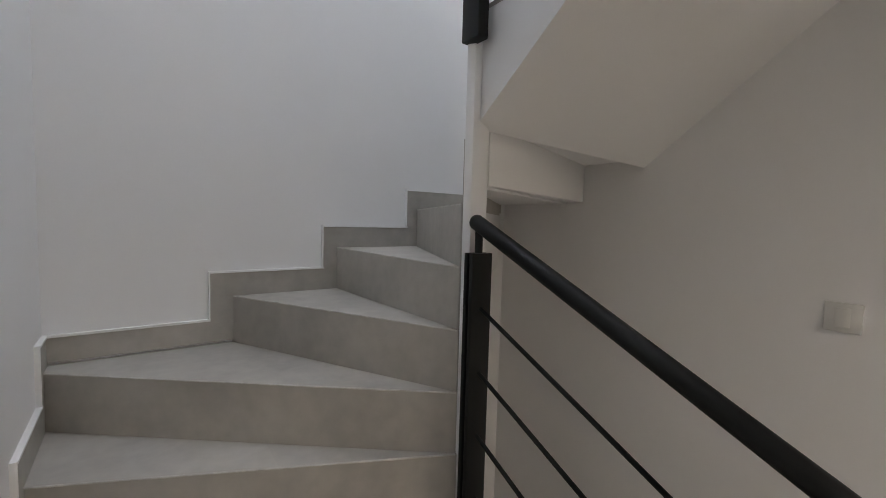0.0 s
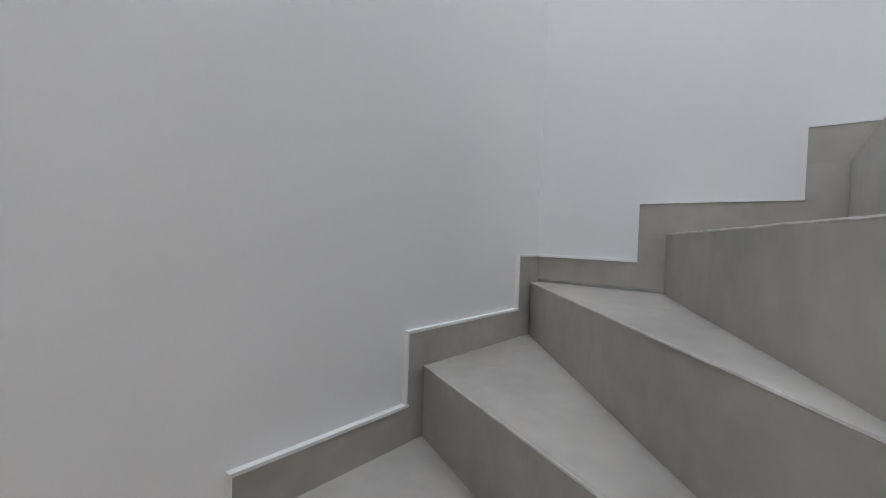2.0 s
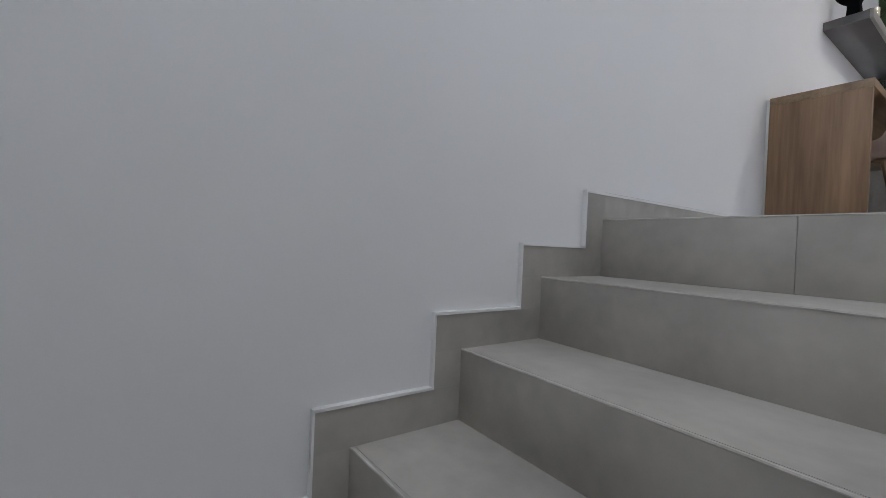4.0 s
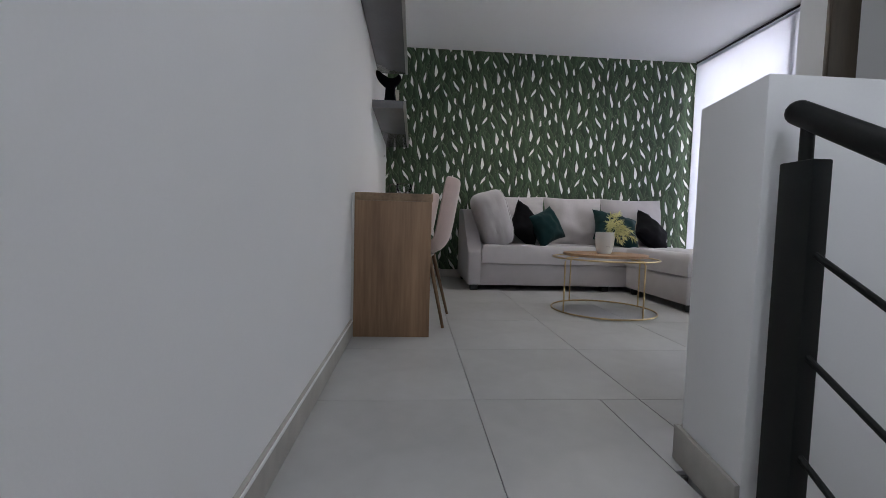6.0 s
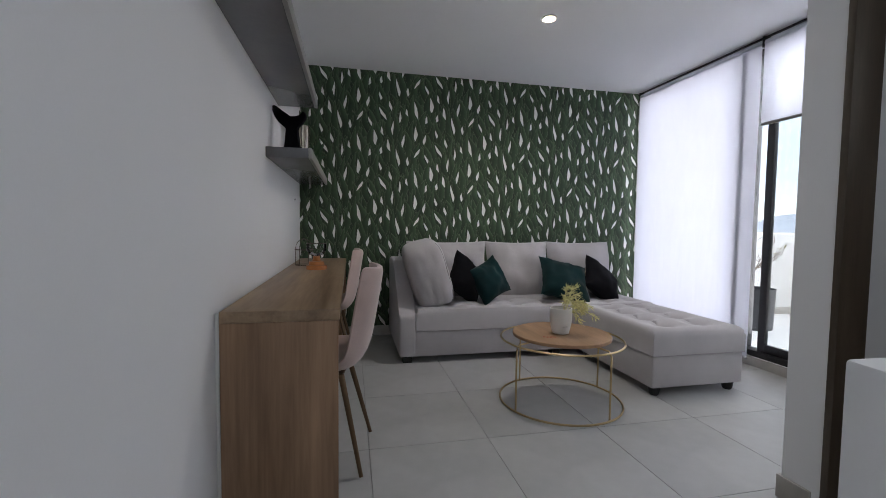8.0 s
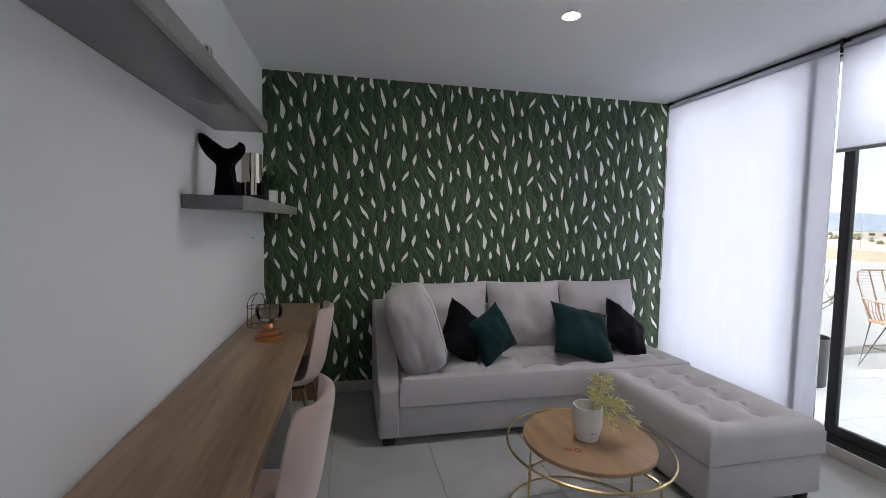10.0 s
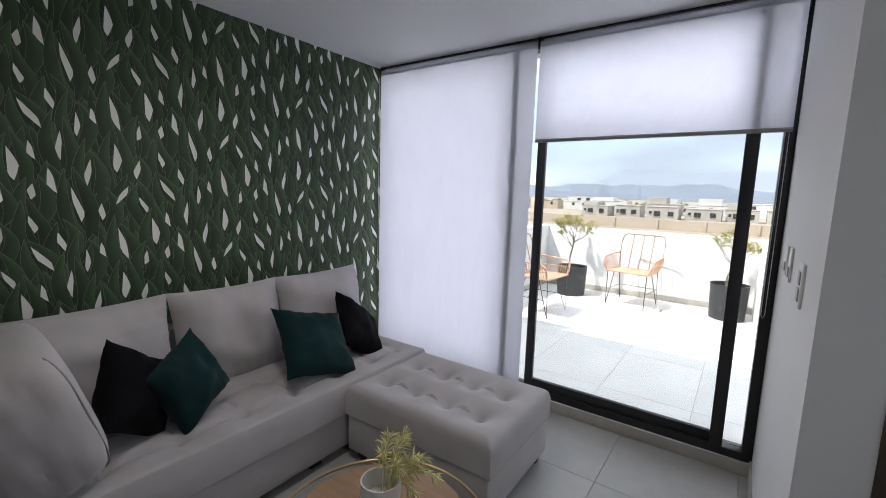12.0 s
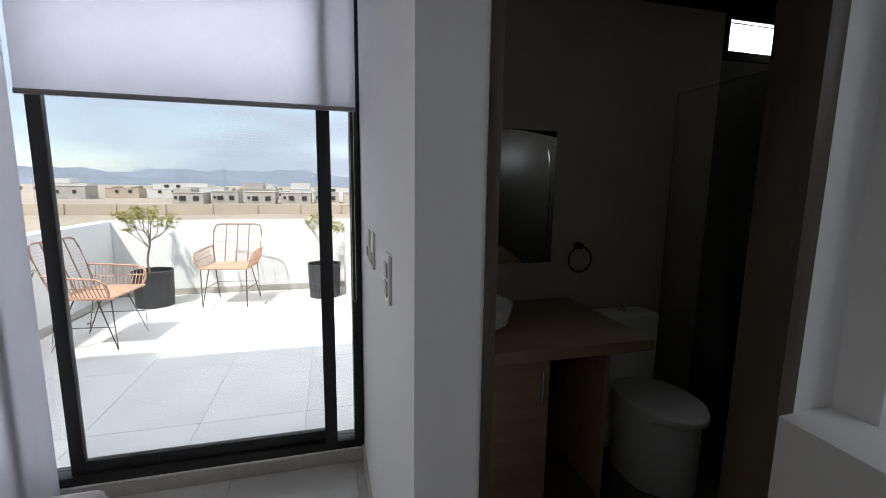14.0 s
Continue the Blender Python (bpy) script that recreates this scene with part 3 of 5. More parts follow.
def skirt_run(place, stops):
    """stops: the tread's height, where its strip begins, its front edge, where the next step's strip begins, the next front edge."""
    for z, k, n, e, f in stops:
        for lo, hi, u0, u1 in ((z - DROP, z + HS, k, f), (z - RISE + HS, z - DROP, k, n)):
            part("skirting_tile", place(min(u0, u1), max(u0, u1), lo, hi, 0.0, TH), M_STEP, skirt, world_space=True)
        part("plaster_edge", place(min(k, e) - 0.004, max(k, e), z + HS, z + HS + 0.007, 0.0, TH + 0.003), M_BEAD, skirt, world_space=True)
        s = 1 if e > k else -1
        part("plaster_edge", place(min(k, k - s * 0.005), max(k, k - s * 0.005), z - RISE + HS, z + HS + 0.007, 0.0, TH + 0.002), M_BEAD, skirt, world_space=True)

west = lambda u0, u1, z0, z1, d0, d1: box(d0, u0, z0, d1, u1, z1)
south = lambda u0, u1, z0, z1, d0, d1: box(u0, -0.81 + d0, z0, u1, -0.81 + d1, z1)
east = lambda u0, u1, z0, z1, d0, d1: box(1.98 - d1, u0, z0, 1.98 - d0, u1, z1)
skirt_run(west, [(-RISE * 1, 0.5015, 0.595, 0.784, 0.885), (-RISE * 2, 0.2125, 0.305, 0.5015, 0.595), (-RISE * 3, -0.079, 0.012, 0.2125, 0.305), (-RISE * 4, -0.4655, -0.38, -0.079, 0.012)])
part("skirting_tile", west(0.784, 0.885, -RISE + HS, HS, 0, TH), M_STEP, skirt, world_space=True)
part("plaster_edge", west(0.778, 0.784, -RISE + HS, HS + 0.008, 0, TH + 0.003), M_BEAD, skirt, world_space=True)
part("plaster_edge", west(0.784, 2.31, HS, HS + 0.008, 0, TH + 0.003), M_BEAD, skirt, world_space=True)
part("skirting_tile", west(-0.81, -0.38, -RISE * 5, -RISE * 5 + HS, 0, TH), M_STEP, skirt, world_space=True)
part("plaster_edge", west(-0.81, -0.4655, -RISE * 5 + HS, -RISE * 5 + HS + 0.008, 0, TH + 0.004), M_BEAD, skirt, world_space=True)
skirt_run(south, [(-RISE * 5, 0.148, 0.04, 0.0, 0.0), (-RISE * 6, 0.667, 0.59, 0.148, 0.04), (-RISE * 7, 1.083, 1.01, 0.667, 0.59), (-RISE * 8, 1.515, 1.43, 1.083, 1.01)])
part("skirting_tile", south(1.43, 1.98, -RISE * 9, -RISE * 9 + HS, 0, TH), M_STEP, skirt, world_space=True)
part("plaster_edge", south(1.515, 1.98, -RISE * 9 + HS, -RISE * 9 + HS + 0.008, 0, TH + 0.004), M_BEAD, skirt, world_space=True)
skirt_run(east, [(-RISE * 9, -0.68, -0.75, -0.81, -0.81), (-RISE * 10, -0.34, -0.42, -0.68, -0.75), (-RISE * 11, 0.13, 0.05, -0.34, -0.42), (-RISE * 12, 0.43, 0.35, 0.13, 0.05)])

# ---- stair railings ----
def railing(name, x, y0, z0, y1, z1, post_y, post_lo, rods, label, split=False):
    """A tube handrail that runs from (y0, z0) to (y1, z1) over flat posts, with thin rods below it."""
    rail = thing(name, (x, y0, post_lo[0]), label, "railing", "stair railings")
    slope = (z1 - z0) / (y1 - y0)
    at = lambda y: z0 + slope * (y - y0)
    part("handrail", tube([(x, y0, z0), (x, y1, z1)], 0.0215, 20), M_BLACK, rail, "round black steel handrail", world_space=True)
    cap = bmesh.new()
    bmesh.ops.create_uvsphere(cap, u_segments=16, v_segments=8, radius=0.0215, matrix=Matrix.Translation((x, y0, z0)))
    part("end_cap", cap, M_BLACK, rail, world_space=True)
    for y, lo in zip(post_y, post_lo):
        top = at(y) - 0.078
        bm = bmesh.new()
        if split:
            box(x - 0.035, y - 0.018, lo, x + 0.035, y - 0.004, top, 0.002, bm=bm)
            box(x - 0.035, y + 0.004, lo, x + 0.035, y + 0.018, top, 0.002, bm=bm)
            box(x - 0.030, y - 0.0045, top - 0.03, x + 0.030, y + 0.0045, top - 0.001, 0.001, bm=bm)
        else:
            box(x - 0.018, y - 0.034, lo, x + 0.018, y + 0.034, top, 0.003, bm=bm)
        part("post", bm, M_BLACK, rail, world_space=True)
        part("post_neck", tube([(x, y, top - 0.01), (x, y, at(y) - 0.01)], 0.011, 12), M_BLACK, rail, world_space=True)
    for k in range(rods):
        d = 0.222 + 0.178 * k
        a, b = min(post_y), max(post_y)
        part("rod", tube([(x, a, at(a) - d), (x, b, at(b) - d)], 0.006, 10), M_BLACK, rail, world_space=True)
    return rail

railing("stair_railing", 0.985, 0.092, -1.142, 2.3, -1.142 - 2.208 * 0.47, (0.102, 1.15, 2.2), (-2.3, -2.6, -3.2), 4, "black steel stair railing beside the lower flight", True)
railing("stair_railing", 1.0, 0.868, 0.807, 0.05, 0.812 - 0.835 * 0.58, (0.848, 0.075), (-0.45, -0.66), 4, "black steel stair railing beside the upper flight")
sw = thing("wall_switch", (0.0, 0.67, -1.40), "blurred white switch plate on the stair wall", "switch", "switch plates")
part("plate", box(0, -0.045, -0.045, 0.009, 0.045, 0.045, 0.003), M_SWITCH, sw)
part("rocker", box(0.009, -0.018, -0.03, 0.013, 0.018, 0.03, 0.002), M_SWITCH, sw)

# ---- wallpaper ----
CELL_W, CELL_H = 0.53, 0.645
GAPS = (103.1, 232.2, 108.9, 241.5, 2.4, 113.3, 236.1, 116.6, 227.8, 2.4, 123.3, 245.9, 130.6, 234.0, 2.8, 125.7, 228.2, 127.6, 220.0, 2.2, 118.7, 225.1, 120.3, 210.7, 3.7,
        103.4, 220.4, 107.2, 204.0, 3.0, 115.5, 207.9, 114.0, 200.4, 2.4, 125.9, 209.5, 125.0, 202.4, 2.7, 131.5, 216.7, 134.0, 205.2, 2.8, 104.3, 197.7, 104.6, 183.7, 3.6,
        114.6, 190.4, 112.8, 180.6, 2.8, 123.5, 195.3, 125.1, 187.4, 2.5, 133.0, 187.3, 135.1, 178.4, 2.6, 136.8, 233.7, 136.2, 220.3, 2.2, 143.0, 243.1, 142.8, 231.9, 2.2,
        147.2, 221.8, 145.3, 209.1, 2.5, 139.1, 208.2, 142.0, 191.7, 2.9, 150.3, 200.7, 150.3, 192.3, 2.6, 148.9, 245.8, 150.6, 238.5, 2.2)
rng = random.Random(7)
blades = []
# blades of one repeat: a pair that closes round each gap, and some behind
for k in range(0, len(GAPS), 5):
    ax, az, bx, bz, w = (v / 100 for v in GAPS[k:k + 5])
    if az < bz:
        ax, az, bx, bz = bx, bz, ax, az
    for s in (-1, 1):
        lw = rng.uniform(0.048, 0.066)
        foot = (bx + s * rng.uniform(0.0, 0.018), bz - rng.uniform(0.09, 0.15))
        tip = (ax + s * rng.uniform(-0.004, 0.022), az + rng.uniform(0.02, 0.10))
        blades.append((*foot, *tip, lw, s * (lw * 0.5 + w * 0.30), rng.uniform(-0.012, 0.012)))
for k in range(22):
    x, z = 1.03 + rng.random() * CELL_W, 1.8 + rng.random() * CELL_H
    blades.append((x, z, x + rng.uniform(-0.08, 0.08), z + rng.uniform(0.2, 0.30), rng.uniform(0.05, 0.07), rng.uniform(-0.03, 0.03), rng.uniform(-0.015, 0.015)))

def blade(fx, fz, tx, tz, w, bow, wave, grow, n=10):
    """The two edges of a pointed, slightly twisted leaf from its foot to its tip."""
    dx, dz = tx - fx, tz - fz
    ln = math.hypot(dx, dz)
    ux, uz = dx / ln, dz / ln
    px, pz = uz, -ux
    left, right = [], []
    for i in range(n + 1):
        t = i / n
        half = (w / 2 * math.sin(math.pi * t ** 0.85) ** 0.9 if 0 < t < 1 else 0.0) + grow
        off = bow * math.sin(math.pi * t) + wave * math.sin(2 * math.pi * t)
        e = (t - 0.5) * 2 * grow
        cx, cz = fx + dx * t + px * off + ux * e, fz + dz * t + pz * off + uz * e
        left.append((cx - px * half, cz - pz * half))
        right.append((cx + px * half, cz + pz * half))
    return left, right

def sliver(fx, fz, tx, tz, w, kind):
    """A sharp uneven gap between leaves, from its foot to its tip."""
    dx, dz = tx - fx, tz - fz
    ln = math.hypot(dx, dz)
    px, pz = dz / ln, -dx / ln
    a, b, p, q = ((0.62, 0.38, 0.34, 0.52), (0.30, 0.70, 0.62, 0.22), (0.52, 0.48, 0.56, 0.30), (0.75, 0.25, 0.40, 0.66), (0.36, 0.64, 0.18, 0.45))[kind % 5]
    side = lambda amount, peak, t: amount * w * (t / peak if t < peak else (1 - t) / (1 - peak)) ** 0.85
    out = []
    for t in (0, 0.12, 0.25, 0.4, 0.55, 0.7, 0.85, 1):
        out.append((fx + dx * t - px * side(a, p, t), fz + dz * t - pz * side(a, p, t)))
    for t in (0.88, 0.72, 0.58, 0.42, 0.28, 0.14):
        out.append((fx + dx * t + px * side(b, q, t), fz + dz * t + pz * side(b, q, t)))
    return out

def clipped(poly):
    """Holds an outline inside the wall."""
    return [(min(max(x, 0.0), XW - 0.004), min(max(z, 0.0), ZC - 0.001)) for x, z in poly]

def paper_layer(outlines, y):
    """Flat printed shapes, all at one depth."""
    bm = bmesh.new()
    for poly in outlines:
        vs, seen = [], set()
        for x, z in clipped(poly):
            key = (round(x, 4), round(z, 4))
            if key not in seen:
                seen.add(key)
                vs.append((x, y, z))
        if len(vs) > 3 and max(v[0] for v in vs) - min(v[0] for v in vs) > 0.003 and max(v[2] for v in vs) - min(v[2] for v in vs) > 0.003:
            bm.faces.new([bm.verts.new(v) for v in vs])
    return bm

def leaf_layer(leaves, y0, rise):
    """Printed leaves that overlap like shingles, the lower ones in front; across and along each leaf run its two texture axes."""
    bm = bmesh.new()
    uv = bm.loops.layers.uv.new("leaf")
    for left, right, fz, shift in leaves:
        n = len(left) - 1
        place = lambda p: (min(max(p[0], 0.0), XW - 0.004), y0 - rise * (p[1] - fz + 0.02) - shift, min(max(p[1], 0.081), ZC - 0.001))
        rows = []
        for i in range(n + 1):
            mid = ((left[i][0] + right[i][0]) / 2, (left[i][1] + right[i][1]) / 2)
            rows.append([(bm.verts.new(place(p)), u, i / n) for p, u in ((left[i], 0.0), (mid, 0.5), (right[i], 1.0))])
        for i in range(n):
            for j in (0, 1):
                quad = (rows[i][j], rows[i][j + 1], rows[i + 1][j + 1], rows[i + 1][j])
                if max(q[0].co.x for q in quad) - min(q[0].co.x for q in quad) < 1e-5 or max(q[0].co.z for q in quad) - min(q[0].co.z for q in quad) < 1e-5:
                    continue
                f = bm.faces.new([q[0] for q in quad])
                for lp, q in zip(f.loops, quad):
                    lp[uv].uv = (q[1], q[2])
    bmesh.ops.delete(bm, geom=[v for v in bm.verts if not v.link_faces], context="VERTS")
    return bm

fills, lines, whites = [], [], []
for col in range(-3, 6):
    for row in range(-4, 3):
        ox, oz = col * CELL_W, row * CELL_H - col * CELL_H / 2
        for k, (fx, fz, tx, tz, w, bow, wave) in enumerate(blades):
            if -0.2 < fx + ox < 3.7 and -0.4 < fz + oz < 2.6:
                q = (fx + ox, fz + oz, tx + ox, tz + oz, w, bow, wave)
                behind = -0.0004 if k >= len(GAPS) // 5 * 2 else k * 1e-7
                lines.append((*blade(*q, 0.0012), fz + oz, behind))
                fills.append((*blade(*q, 0.0), fz + oz, behind + 0.000006))
        for k in range(0, len(GAPS), 5):
            ax, az, bx, bz, w = (v / 100 for v in GAPS[k:k + 5])
            if -0.1 < ax + ox < 3.6 and -0.1 < az + oz < 2.7:
                whites.append(sliver(bx + ox, bz + oz, ax + ox, az + oz, w * 1.16, k // 5))
part("paper_ground", box(0, YN - 0.002, 0.08, XW - 0.003, YN - 0.0005, ZC - 0.001), M_WPDARK, wall_north, kind="stuff")
part("leaf_outlines", leaf_layer(lines, YN - 0.0030, 0.0025), M_WPLINE, wall_north, soft=False, kind="stuff")
part("printed_leaves", leaf_layer(fills, YN - 0.0030, 0.0025), M_WPLEAF, wall_north, soft=False, kind="stuff")
part("white_gaps", paper_layer(whites, YN - 0.0042), M_PAPER, wall_north, soft=False, kind="stuff")

# ---- terrace window and door ----
GX0, GX1 = 3.49, 3.545
win = tagged(new("window_1"), "black aluminium sliding terrace door and fixed window", "window", kind="structure")
def bar(name, y0, z0, y1, z1, x0=GX0, x1=GX1, parent=win):
    return part(name, box(x0, y0, z0, x1, y1, z1, 0.003), M_ALU, parent)
bar("bottom_rail", YJ, 0.07, YN, 0.115, GX0 - 0.02, GX1 + 0.03)
bar("top_rail", YJ, 2.38, YN, 2.43, GX0 - 0.02, GX1 + 0.03)
bar("side_frame", YJ, 0.115, YJ + 0.05, 2.38, GX0 - 0.02, GX1 + 0.03)
bar("side_frame", YN - 0.04, 0.115, YN, 2.38, GX0 - 0.02, GX1 + 0.03)
leaf_1 = bar("sliding_leaf", 2.20, 0.115, 2.262, 2.38, 3.44, GX0 + 0.035)
part("stile", box(GX0, 3.345, 0.115, GX0 + 0.035, 3.40, 2.38, 0.003), M_ALU, leaf_1)
part("leaf_rail", box(GX0, 2.262, 0.115, GX0 + 0.035, 3.345, 0.175, 0.003), M_ALU, leaf_1)
part("leaf_top_rail", box(GX0, 2.262, 2.33, GX0 + 0.035, 3.345, 2.38, 0.003), M_ALU, leaf_1)
pane = part("pane", box(GX0 + 0.014, 2.262, 0.175, GX0 + 0.020, 3.345, 2.33), M_GLASS, leaf_1)
pane.visible_shadow = False
bar("fixed_stile", 3.51, 0.115, 3.57, 2.38, 3.425, GX1 + 0.02)
for y0, y1 in ((3.57, YN - 0.04), (YJ + 0.05, 3.51)):
    p = part("pane", box(GX0 + 0.046, y0, 0.115, GX0 + 0.052, y1, 2.38), M_GLASS, win)
    p.visible_shadow = False
part("door_pull", box(GX0 - 0.012, 2.085, 0.16, GX0 - 0.004, 2.10, 0.28, 0.002), M_SWITCH, win, "white plastic latch")

def roller_blind(y0, y1, z_bot, label, wave):
    bl = thing("roller_blind", (3.42, y0, ZC), label, "roller blind", "window blinds")
    part("tube", tube([(3.425, y0 + 0.006, 2.405), (3.425, y1 - 0.006, 2.405)], 0.028, 20), M_BLIND, bl, world_space=True)
    for y in (y0, y1 - 0.006):
        part("bracket", box(3.395, y, 2.375, 3.45, y + 0.006, ZC - 0.0065, 0.001), M_ALU, bl, world_space=True)
    # the shaded gap between tube and ceiling is put in as a black strip
    part("shadow_gap_strip", box(3.425, y0, ZC - 0.006, 3.455, y1, ZC - 0.001, 0.001), M_ALU, bl, "black strip standing in for the shadow gap at the ceiling", world_space=True)
    bm = bmesh.new()
    ny, nz = 40, 30
    g = []
    for j in range(nz + 1):
        t = j / nz
        z = 2.40 + (z_bot - 2.40) * t
        g.append([bm.verts.new((3.40 - wave * t * (noise.noise((i * 0.17, t * 0.6, y0)) + 0.35 * noise.noise((i * 0.45, t * 0.9, 4))), y0 + 0.007 + (y1 - y0 - 0.014) * i / ny, z)) for i in range(ny + 1)])
    for j in range(nz):
        for i in range(ny):
            bm.faces.new((g[j][i], g[j][i + 1], g[j + 1][i + 1], g[j + 1][i]))
    bmesh.ops.solidify(bm, geom=bm.faces[:], thickness=0.0008)
    part("cloth", bm, M_BLIND, bl, world_space=True)
    part("hem_bar", box(3.393, y0 + 0.007, z_bot - 0.022, 3.407, y1 - 0.007, z_bot, 0.004), M_SWGREY, bl, "grey aluminium hem bar", world_space=True)
    return bl

roller_blind(3.391, 4.757, 0.075, "white roller blind drawn down beside the sofa", 0.018)
roller_blind(2.075, 3.388, 1.824, "white roller blind half drawn over the terrace door", 0.004)
for k, y in enumerate((4.79, 2.10)):
    ch = thing("blind_chain", (3.43, y, 2.38), "thin white bead chain hanging from a blind", "chain", "blind chains")
    part("chain", tube([(3.43, y - 0.008, 2.38), (3.43, y - 0.008, 0.9), (3.43, y, 0.88), (3.43, y + 0.008, 0.9), (3.43, y + 0.008, 2.38)], 0.0018, 6), M_SWITCH, ch, world_space=True)

# switch plates on the short wall
def switch_plate(x, z, w, h, rockers, label):
    s = thing("light_switch", (x, YJ, z), label, "switch", "switch plates")
    part("plate", box(-w / 2, 0, -h / 2, w / 2, 0.009, h / 2, 0.003), M_SWITCH, s)
    for k in range(rockers):
        part("rocker", box(-w * 0.3, 0.009, -h * 0.36 + k * h * 0.38, w * 0.3, 0.013, -h * 0.36 + k * h * 0.38 + h * 0.3, 0.0015), M_SWGREY, s)
switch_plate(3.00, 1.235, 0.075, 0.12, 1, "white switch plate on the wall by the terrace door")
switch_plate(2.83, 1.237, 0.075, 0.13, 1, "white switch plate on the wall by the terrace door")
switch_plate(2.43, 1.222, 0.085, 0.135, 2, "white switch plate with grey rockers by the doorway")

# ---- ceiling light ----
dl = thing("ceiling_downlight", (1.768, 3.527, ZC), "lit round white recessed ceiling spot", "downlight")
part("trim_ring", lathe([(0.045, -0.001), (0.055, -0.001), (0.055, -0.007), (0.047, -0.009), (0.036, -0.004), (0.036, -0.001)], 32), M_SWITCH, dl)
part("lens", lathe([(0.034, -0.002), (0.033, -0.009), (0.022, -0.016), (0.004, -0.019)], 24), M_LAMP, dl, "glowing warm lens")
# unseen spot and beam, added for the warm light on the lower stair
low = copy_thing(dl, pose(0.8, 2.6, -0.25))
low["label"] = "unseen lit ceiling spot assumed for the storey below"
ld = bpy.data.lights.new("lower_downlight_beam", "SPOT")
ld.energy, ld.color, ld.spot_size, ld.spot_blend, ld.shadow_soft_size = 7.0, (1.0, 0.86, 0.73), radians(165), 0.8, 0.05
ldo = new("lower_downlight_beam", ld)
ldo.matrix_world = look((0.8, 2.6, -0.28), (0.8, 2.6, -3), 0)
dd = bpy.data.lights.new("downlight_beam", "SPOT")
dd.energy, dd.color, dd.spot_size, dd.spot_blend, dd.shadow_soft_size = 9, (1.0, 0.95, 0.90), radians(165), 0.8, 0.05
dlo = new("downlight_beam", dd)
dlo.matrix_world = look((1.768, 3.527, ZC - 0.03), (1.768, 3.527, 0), 0)

# ---- desk and its chairs ----
desk = thing("desk", (0.2, 2.315, 0), "long oak veneer desk standing against the wall", "desk")
part("top", box(0.015, 2.315, 0.70, 0.41, 4.72, 0.74, 0.002), M_OAKY, desk, world_space=True)
part("end_panel", box(0.015, 2.315, 0.0, 0.405, 2.345, 0.6995, 0.0015), M_OAK, desk, world_space=True)
part("end_panel", box(0.015, 4.69, 0.0, 0.405, 4.72, 0.6995, 0.0015), M_OAK, desk, world_space=True)
part("middle_panel", box(0.03, 3.52, 0.0, 0.36, 3.545, 0.6995, 0.0015), M_SHELFE, desk, "grey laminate support panel", world_space=True)
part("back_rail", box(0.015, 2.345, 0.42, 0.035, 3.52, 0.6995, 0.0015), M_OAK, desk, world_space=True)
part("back_rail", box(0.015, 3.545, 0.42, 0.035, 4.69, 0.6995, 0.0015), M_OAK, desk, world_space=True)
part("edge_strip", box(0.001, 2.318, 0.085, 0.013, 2.33, 0.735, 0.001), M_SWITCH, desk, "white filler strip between desk and wall", world_space=True)

def desk_chair(m):
    """A padded shell chair that faces -x, with its seat's middle above the origin."""
    ch = thing("dining_chair", (0, 0, 0), "blush velvet shell chair with bronze legs at the desk", "chair", "chairs at the desk")
    # side view: from the front of the seat, back, and up the backrest
    prof = [(-0.21, 0.435), (-0.19, 0.452), (-0.12, 0.45), (0.0, 0.44), (0.09, 0.438), (0.145, 0.455), (0.175, 0.50), (0.19, 0.56), (0.203, 0.64), (0.218, 0.73), (0.232, 0.815), (0.237, 0.862)]
    wid = [0.17, 0.20, 0.215, 0.225, 0.228, 0.228, 0.226, 0.222, 0.218, 0.212, 0.195, 0.14]
    bm = bmesh.new()
    nu = 14
    front, back = [], []
    for k, ((x, z), w) in enumerate(zip(prof, wid)):
        a, b = prof[max(k - 1, 0)], prof[min(k + 1, len(prof) - 1)]
        tx, tz = b[0] - a[0], b[1] - a[1]
        ln = math.hypot(tx, tz)
        nx, nz = -tz / ln, tx / ln
        fr, bk = [], []
        for i in range(nu + 1):
            u = 2 * i / nu - 1
            curl = 0.05 * abs(u) ** 2.6
            th = 0.034 * (1 - 0.75 * abs(u) ** 4)
            fr.append(bm.verts.new((x + nx * (curl + 0.0), u * w, z + nz * curl)))
            bk.append(bm.verts.new((x + nx * (curl - th), u * w * 1.02, z + nz * (curl - th))))
        front.append(fr)
        back.append(bk)
    for k in range(len(prof) - 1):
        for i in range(nu):
            bm.faces.new((front[k][i], front[k][i + 1], front[k + 1][i + 1], front[k + 1][i]))
            bm.faces.new((back[k][i + 1], back[k][i], back[k + 1][i], back[k + 1][i + 1]))
        bm.faces.new((front[k][0], front[k + 1][0], back[k + 1][0], back[k][0]))
        bm.faces.new((front[k + 1][nu], front[k][nu], back[k][nu], back[k + 1][nu]))
    for row, flip in ((0, 1), (-1, -1)):
        for i in range(nu):
            bm.faces.new((front[row][i], back[row][i], back[row][i + 1], front[row][i + 1])[::flip])
    shell = part("seat_shell", bm, M_PINK, ch)
    shell.data.shade_smooth()
    mod = shell.modifiers.new("round", "SUBSURF")
    mod.levels = mod.render_levels = 1
    part("seat_plate", box(-0.13, -0.13, 0.395, 0.11, 0.13, 0.408, 0.003), M_LEG, ch, "bronze steel plate under the seat")
    for sx, sy in ((-1, -1), (-1, 1), (1, -1), (1, 1)):
        part("leg", tube([(0.10 * sx, 0.115 * sy, 0.405), (0.195 * sx, 0.195 * sy, 0.0)], 0.0135, 12, r1=0.0085), M_LEG, ch)
    ch.matrix_basis = m
    return ch

